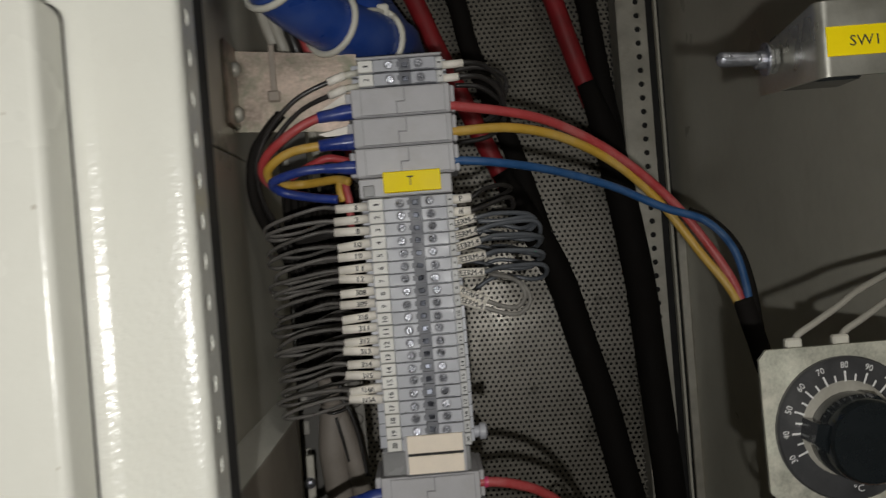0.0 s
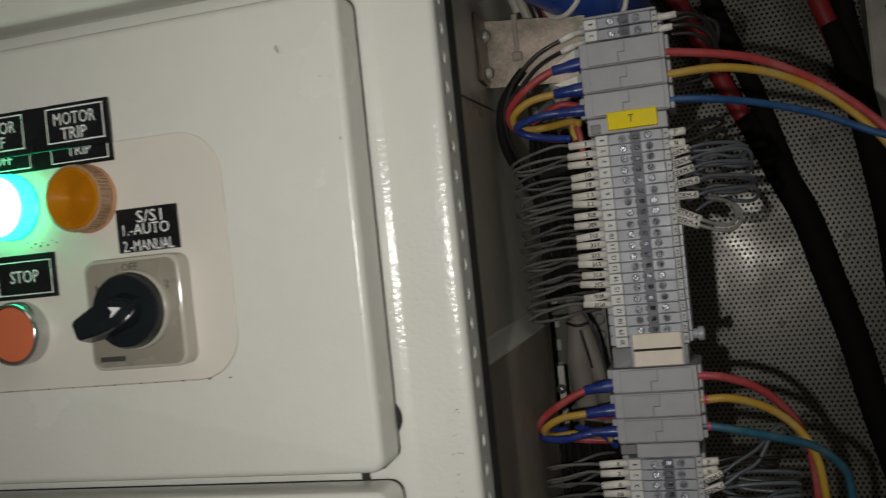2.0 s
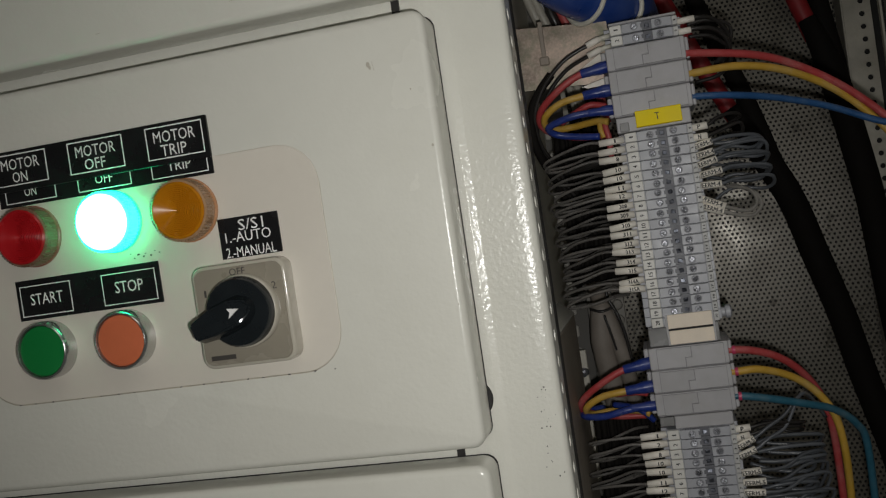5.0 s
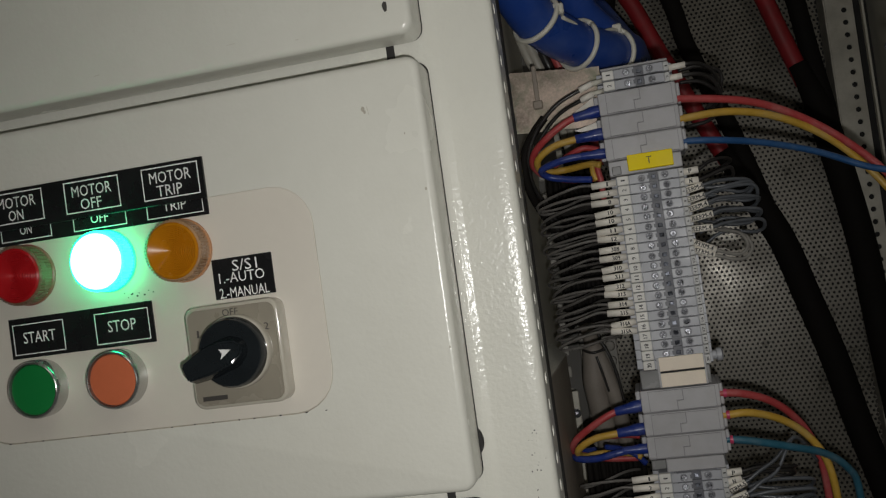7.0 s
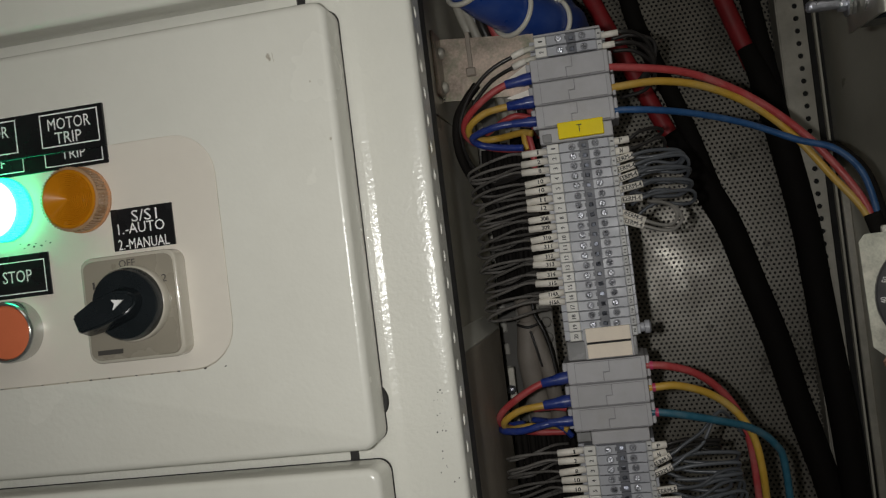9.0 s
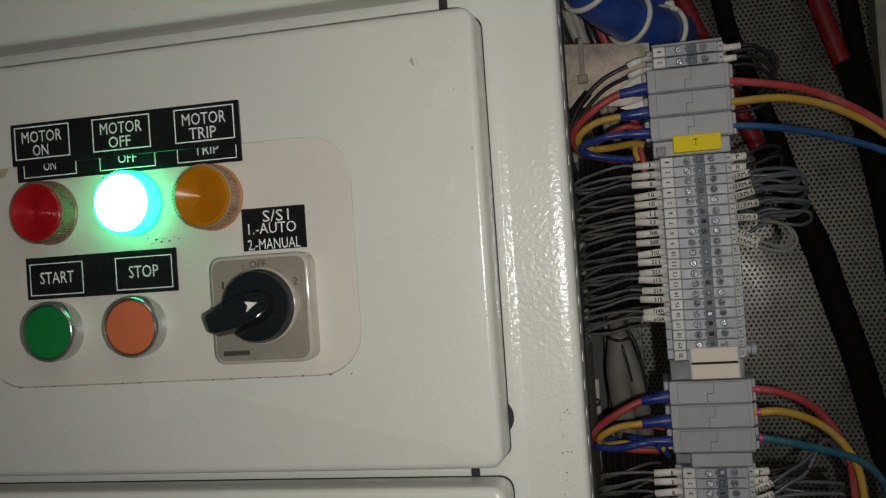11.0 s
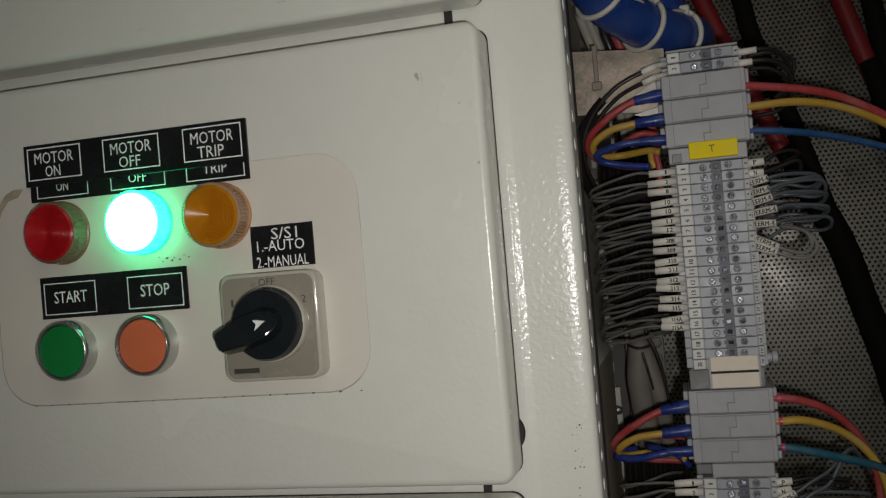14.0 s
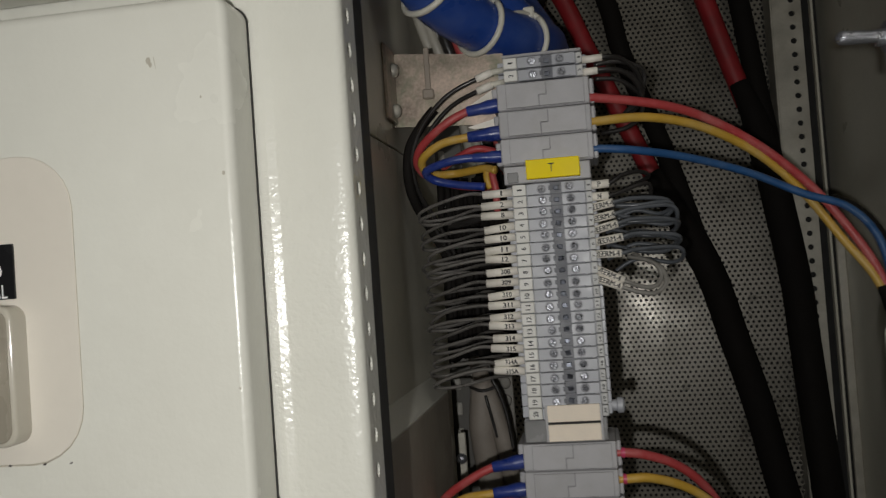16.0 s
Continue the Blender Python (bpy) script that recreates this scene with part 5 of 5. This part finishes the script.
for k, (x, z, m) in enumerate(((-0.066, 1.432, WARMGREY), (-0.058, 1.429, WBLACK), (-0.072, 1.436, WARMGREY), (-0.050, 1.427, WRED), (-0.062, 1.440, TERMGREY))):
    sleeve_wire("core_wire", [(x - 0.012, 0.56, z + 0.055), (x - 0.004, 0.57, z + 0.015), (x + 0.004, 0.575, z - 0.012), (x + 0.014, 0.60, z - 0.035), (x + 0.02, 0.62, z - 0.08)], 0.0036, m, "loose core wire hanging behind the bracket", "core wires")

# ---- taped cable breakout behind the lower terminals ----
brk = thing("cable_breakout", (-0.055, 0.62, 1.16), "grey taped cable breakout with thin cores and black ties", "cable")
part("sheath", tube([(-0.0600, 0.600, 1.245), (-0.0580, 0.612, 1.2200), (-0.0565, 0.620, 1.2050), (-0.0555, 0.622, 1.1930)], 0.0062, 14, 8), TAPEGREY, brk)
part("sheath", tube([(-0.0560, 0.620, 1.1990), (-0.0575, 0.620, 1.1880), (-0.0590, 0.620, 1.1740), (-0.0580, 0.622, 1.1580), (-0.0550, 0.628, 1.12), (-0.052, 0.64, 1.02)], 0.0090, 14, 8), TAPEGREY, brk)
part("sheath", tube([(-0.0545, 0.620, 1.1990), (-0.0500, 0.618, 1.1860), (-0.0460, 0.618, 1.1700), (-0.0430, 0.620, 1.1540), (-0.041, 0.63, 1.12), (-0.040, 0.64, 1.05)], 0.0062, 14, 8), TAPEGREY, brk)
part("tape_wrap", tube([(-0.0568, 0.6195, 1.2035), (-0.0558, 0.6205, 1.1965)], 0.0080, 14, 2), TAPEGREY, brk)
part("core", tube([(-0.0520, 0.610, 1.240), (-0.0500, 0.610, 1.2220), (-0.0490, 0.610, 1.2080), (-0.0440, 0.610, 1.1960), (-0.0400, 0.611, 1.1800), (-0.0370, 0.612, 1.1560)], 0.0013, 8, 8), WBLACK, brk)
part("black_tie", tube([(-0.0640, 0.612, 1.2010), (-0.0560, 0.608, 1.1985), (-0.0480, 0.610, 1.2000), (-0.0450, 0.611, 1.2020)], 0.0012, 6, 6), WBLACK, brk)
part("black_tie", tube([(-0.0540, 0.611, 1.1950), (-0.0520, 0.611, 1.1860), (-0.0500, 0.612, 1.1760), (-0.0480, 0.613, 1.1660)], 0.0011, 6, 6), WBLACK, brk)
embossed = thing("mounting_plate", (-0.05, 0.66, 1.1), "embossed zinc plate behind the taped cable", "plate")
part("plate", box(-0.0700, -0.0390, 0.660, 0.662, 1.080, 1.222, 0.0006, 1), DULLZINC, embossed)
for k in range(5):
    part("dimple", spin([(0.0046, 0), (0.0040, 0.0004), (0.0024, 0.0006), (0, 0.0007)], (-0.0450, 0.660, 1.2100 - 0.013 * k), n=16), DULLZINC, embossed, "", 180)

bar = thing("support_bar", (-0.079, 0.655, 1.05), "narrow zinc support bar with a round-headed bolt", "bar")
part("bar", box(-0.0818, -0.0762, 0.6550, 0.6570, 1.05, 1.1630, 0.0006, 1), GALV, bar)
part("bolt", spin([(0.0040, 0), (0.0040, 0.0012), (0.0030, 0.0026), (0.0014, 0.0034), (0, 0.0035)], (-0.0800, 0.6550, 1.1440), n=16), STEEL, bar, "", 40)

# ---- thermostat on its plate ----
th = thing("thermostat", (0.178, 0.397, 1.185), "black dial thermostat on a mottled zinc plate", "thermostat")
part("plate", outline([(0.1432, 1.2462), (0.1464, 1.2500), (0.2575, 1.2500), (0.2575, 1.1850), (0.1505, 1.1850), (0.1440, 1.1910)], 0.3970, 0.3990), GALVGREEN, th)
DX, DZ = 0.1774, 1.2156
part("scale_ring", spin([(0.0298, 0), (0.0298, 0.0020), (0.0290, 0.0028), (0.0200, 0.0028), (0.0198, 0.0015)], (DX, 0.3970, DZ), n=48), DIAL, th, "black printed scale ring", 40)
part("hub_disc", spin([(0.0198, 0), (0.0198, 0.0016), (0, 0.0016)], (DX, 0.3970, DZ), n=40), GALV, th, "bare metal hub")
part("knob", spin([(0.0176, 0), (0.0178, 0.0060), (0.0168, 0.0180), (0.0158, 0.0195), (0.0, 0.0200)], (DX + 0.0012, 0.3954, DZ - 0.0022), n=32), KNOB, th, "black knob", 40)
for a in (150, 35):
    part("knob_wing", outline([(DX + 0.0205 * math.cos(radians(a)) - 0.003, DZ + 0.0205 * math.sin(radians(a)) - 0.012), (DX + 0.006 * math.cos(radians(a)), DZ - 0.014), (DX + 0.006 * math.cos(radians(a)), DZ + 0.004), (DX + 0.0195 * math.cos(radians(a)) - 0.002, DZ + 0.0195 * math.sin(radians(a)) - 0.0035)] if a > 90 else
                              [(DX + 0.0, DZ + 0.014), (DX + 0.006, DZ + 0.0155), (DX + 0.018, DZ + 0.002), (DX + 0.002, DZ - 0.004)], 0.3800, 0.3950), KNOB, th)
for k, value in enumerate((30, 40, 50, 60, 70, 80, 90, 100, 110)):
    a = radians(203.6 - 22.6 * k)
    part("tick", box(-0.0022, 0.0022, -0.0001, 0.0, -0.0004, 0.0004), WHITEINK, th).matrix_basis = Matrix.Translation((DX + 0.0217 * math.cos(a), 0.39418, DZ + 0.0217 * math.sin(a))) @ Matrix.Rotation(-a, 4, "Y")
    words(str(value), 0.0016 * len(str(value)), 0.0027, (DX + 0.0264 * math.cos(a), 0.3941, DZ + 0.0264 * math.sin(a)), WHITEINK, th, (90, 90 - math.degrees(a), 0))
    if k < 8:
        a -= radians(11.3)
        part("tick", box(-0.0014, 0.0014, -0.0001, 0.0, -0.0004, 0.0004), WHITEINK, th).matrix_basis = Matrix.Translation((DX + 0.0212 * math.cos(a), 0.39418, DZ + 0.0212 * math.sin(a))) @ Matrix.Rotation(-a, 4, "Y")
words("°C", 0.0042, 0.0030, (DX + 0.0020, 0.3941, DZ - 0.0245), WHITEINK, th)
for k, x in enumerate((0.1600, 0.1800)):
    f = sleeve_wire("flex_wire", [(x, 0.405, 1.2480), (x + 0.003, 0.405, 1.2540), (x + 0.011, 0.406, 1.2585), (x + 0.024, 0.410, 1.2648), (x + 0.040, 0.416, 1.2722), (0.2570, 0.44, 1.290 + 0.004 * k)], 0.0015, WARMGREY, "grey flex wire rising from the thermostat plate", "thermostat wires")
    part("terminal_tab", box(x - 0.0035, x + 0.0035, 0.4010, 0.4050, 1.2490, 1.2535, 0.0008, 1), TIE, f, "pale push-on tab")
random.seed(21)
coil = thing("capillary_coil", (0.185, 0.42, 1.15), "tangle of thin pale copper wire below the thermostat", "wire coil")
for k in range(9):
    cx, cz, r1 = 0.1830 + random.uniform(-0.009, 0.012), 1.1720 + random.uniform(-0.012, 0.006), random.uniform(0.010, 0.020)
    ph = random.uniform(0, 6)
    part("turn", tube([(cx + r1 * 1.2 * math.cos(ph + a), 0.418 + random.uniform(-0.006, 0.006), cz + r1 * math.sin(ph + a)) for a in [0.7 * i for i in range(10)]], 0.0007, 6, 5), COPPER, coil)

for ob in bpy.data.objects:
    if ob.parent is None and ob.name.split(".")[0] in ("thermostat", "flex_wire", "capillary_coil"):
        ob.location.x += 0.0010
        ob.location.z -= 0.0042

# ---- toggle switch on its bracket ----
TOGX = 0.0030
tb = thing("toggle_bracket", (0.2, 0.36, 1.345), "folded shiny zinc bracket with a yellow lettered tape", "bracket")
bend = bmesh.new()
turns = [(0.2575, 0.3330), (0.1515, 0.3330)] + [(0.1515 - 0.0040 * math.sin(radians(q)), 0.3370 - 0.0040 * math.cos(radians(q))) for q in (15, 30, 45, 60, 75, 90)] + [(0.1475, 0.3900)]
inner = [(0.2575, 0.3345), (0.1515, 0.3345)] + [(0.1515 - 0.0025 * math.sin(radians(q)), 0.3370 - 0.0025 * math.cos(radians(q))) for q in (15, 30, 45, 60, 75, 90)] + [(0.1490, 0.3900)]
loops = [[bend.verts.new((x, y, z)) for x, y in turns + inner[::-1]] for z in (1.3492, 1.3752)]
for k in range(len(loops[0])):
    j = (k + 1) % len(loops[0])
    bend.faces.new((loops[0][k], loops[0][j], loops[1][j], loops[1][k]))
bend.faces.new(loops[0])
bend.faces.new(loops[1])
for v in bend.verts:
    # the rear corners of the side flange are cut off
    if v.co.y > 0.389:
        v.co.z = 1.3520 if v.co.z < 1.36 else 1.3690
bmesh.ops.recalc_face_normals(bend, faces=bend.faces)
part("bent_sheet", bend, SHINYZINC, tb, "", 35)
part("tape", box(0.1500, 0.1765, 0.3326, 0.3331, 1.3560, 1.3662, 0.0001, 1), YELLOWTAPE, tb, "yellow lettered tape")
words("SW1", 0.0100, 0.0036, (0.1630, 0.33255, 1.3610), BLACKINK, tb)
tg = thing("toggle_switch", (0.147, 0.372, 1.364), "chrome toggle switch with a bat lever", "switch")
part("bushing", spin([(0.0035, 0), (0.0035, 0.0080), (0.0028, 0.0085), (0, 0.0085)], (0.1472, 0.3700, 1.3632), (-1, 0, 0), 20), STEEL, tg, "", 40)
for x0 in (0.1468, 0.1448):
    part("hex_nut", spin([(0.0056, 0), (0.0056, 0.0015), (0.0052, 0.0017), (0, 0.0017)], (x0, 0.3700, 1.3632), (-1, 0, 0), 6), CHROME, tg)
part("washer", spin([(0.0064, 0), (0.0064, 0.0006), (0, 0.0006)], (0.1431, 0.3700, 1.3632), (-1, 0, 0), 20), STEEL, tg)
part("lever", spin([(0.0024, 0), (0.0026, 0.006), (0.0029, 0.0150), (0.0026, 0.0168), (0.0014, 0.0178), (0, 0.0181)], (0.1410, 0.3690, 1.3634), (-1, -0.12, 0.03), 18), STEEL, tg, "", 60)
part("body", box(0.1487, 0.1750, 0.3600, 0.3800, 1.3520, 1.3730, 0.001, 1), KNOB, tg, "black switch body")

for ob in (tb, tg):
    ob.location.x += TOGX
    ob.location.z -= 0.0028
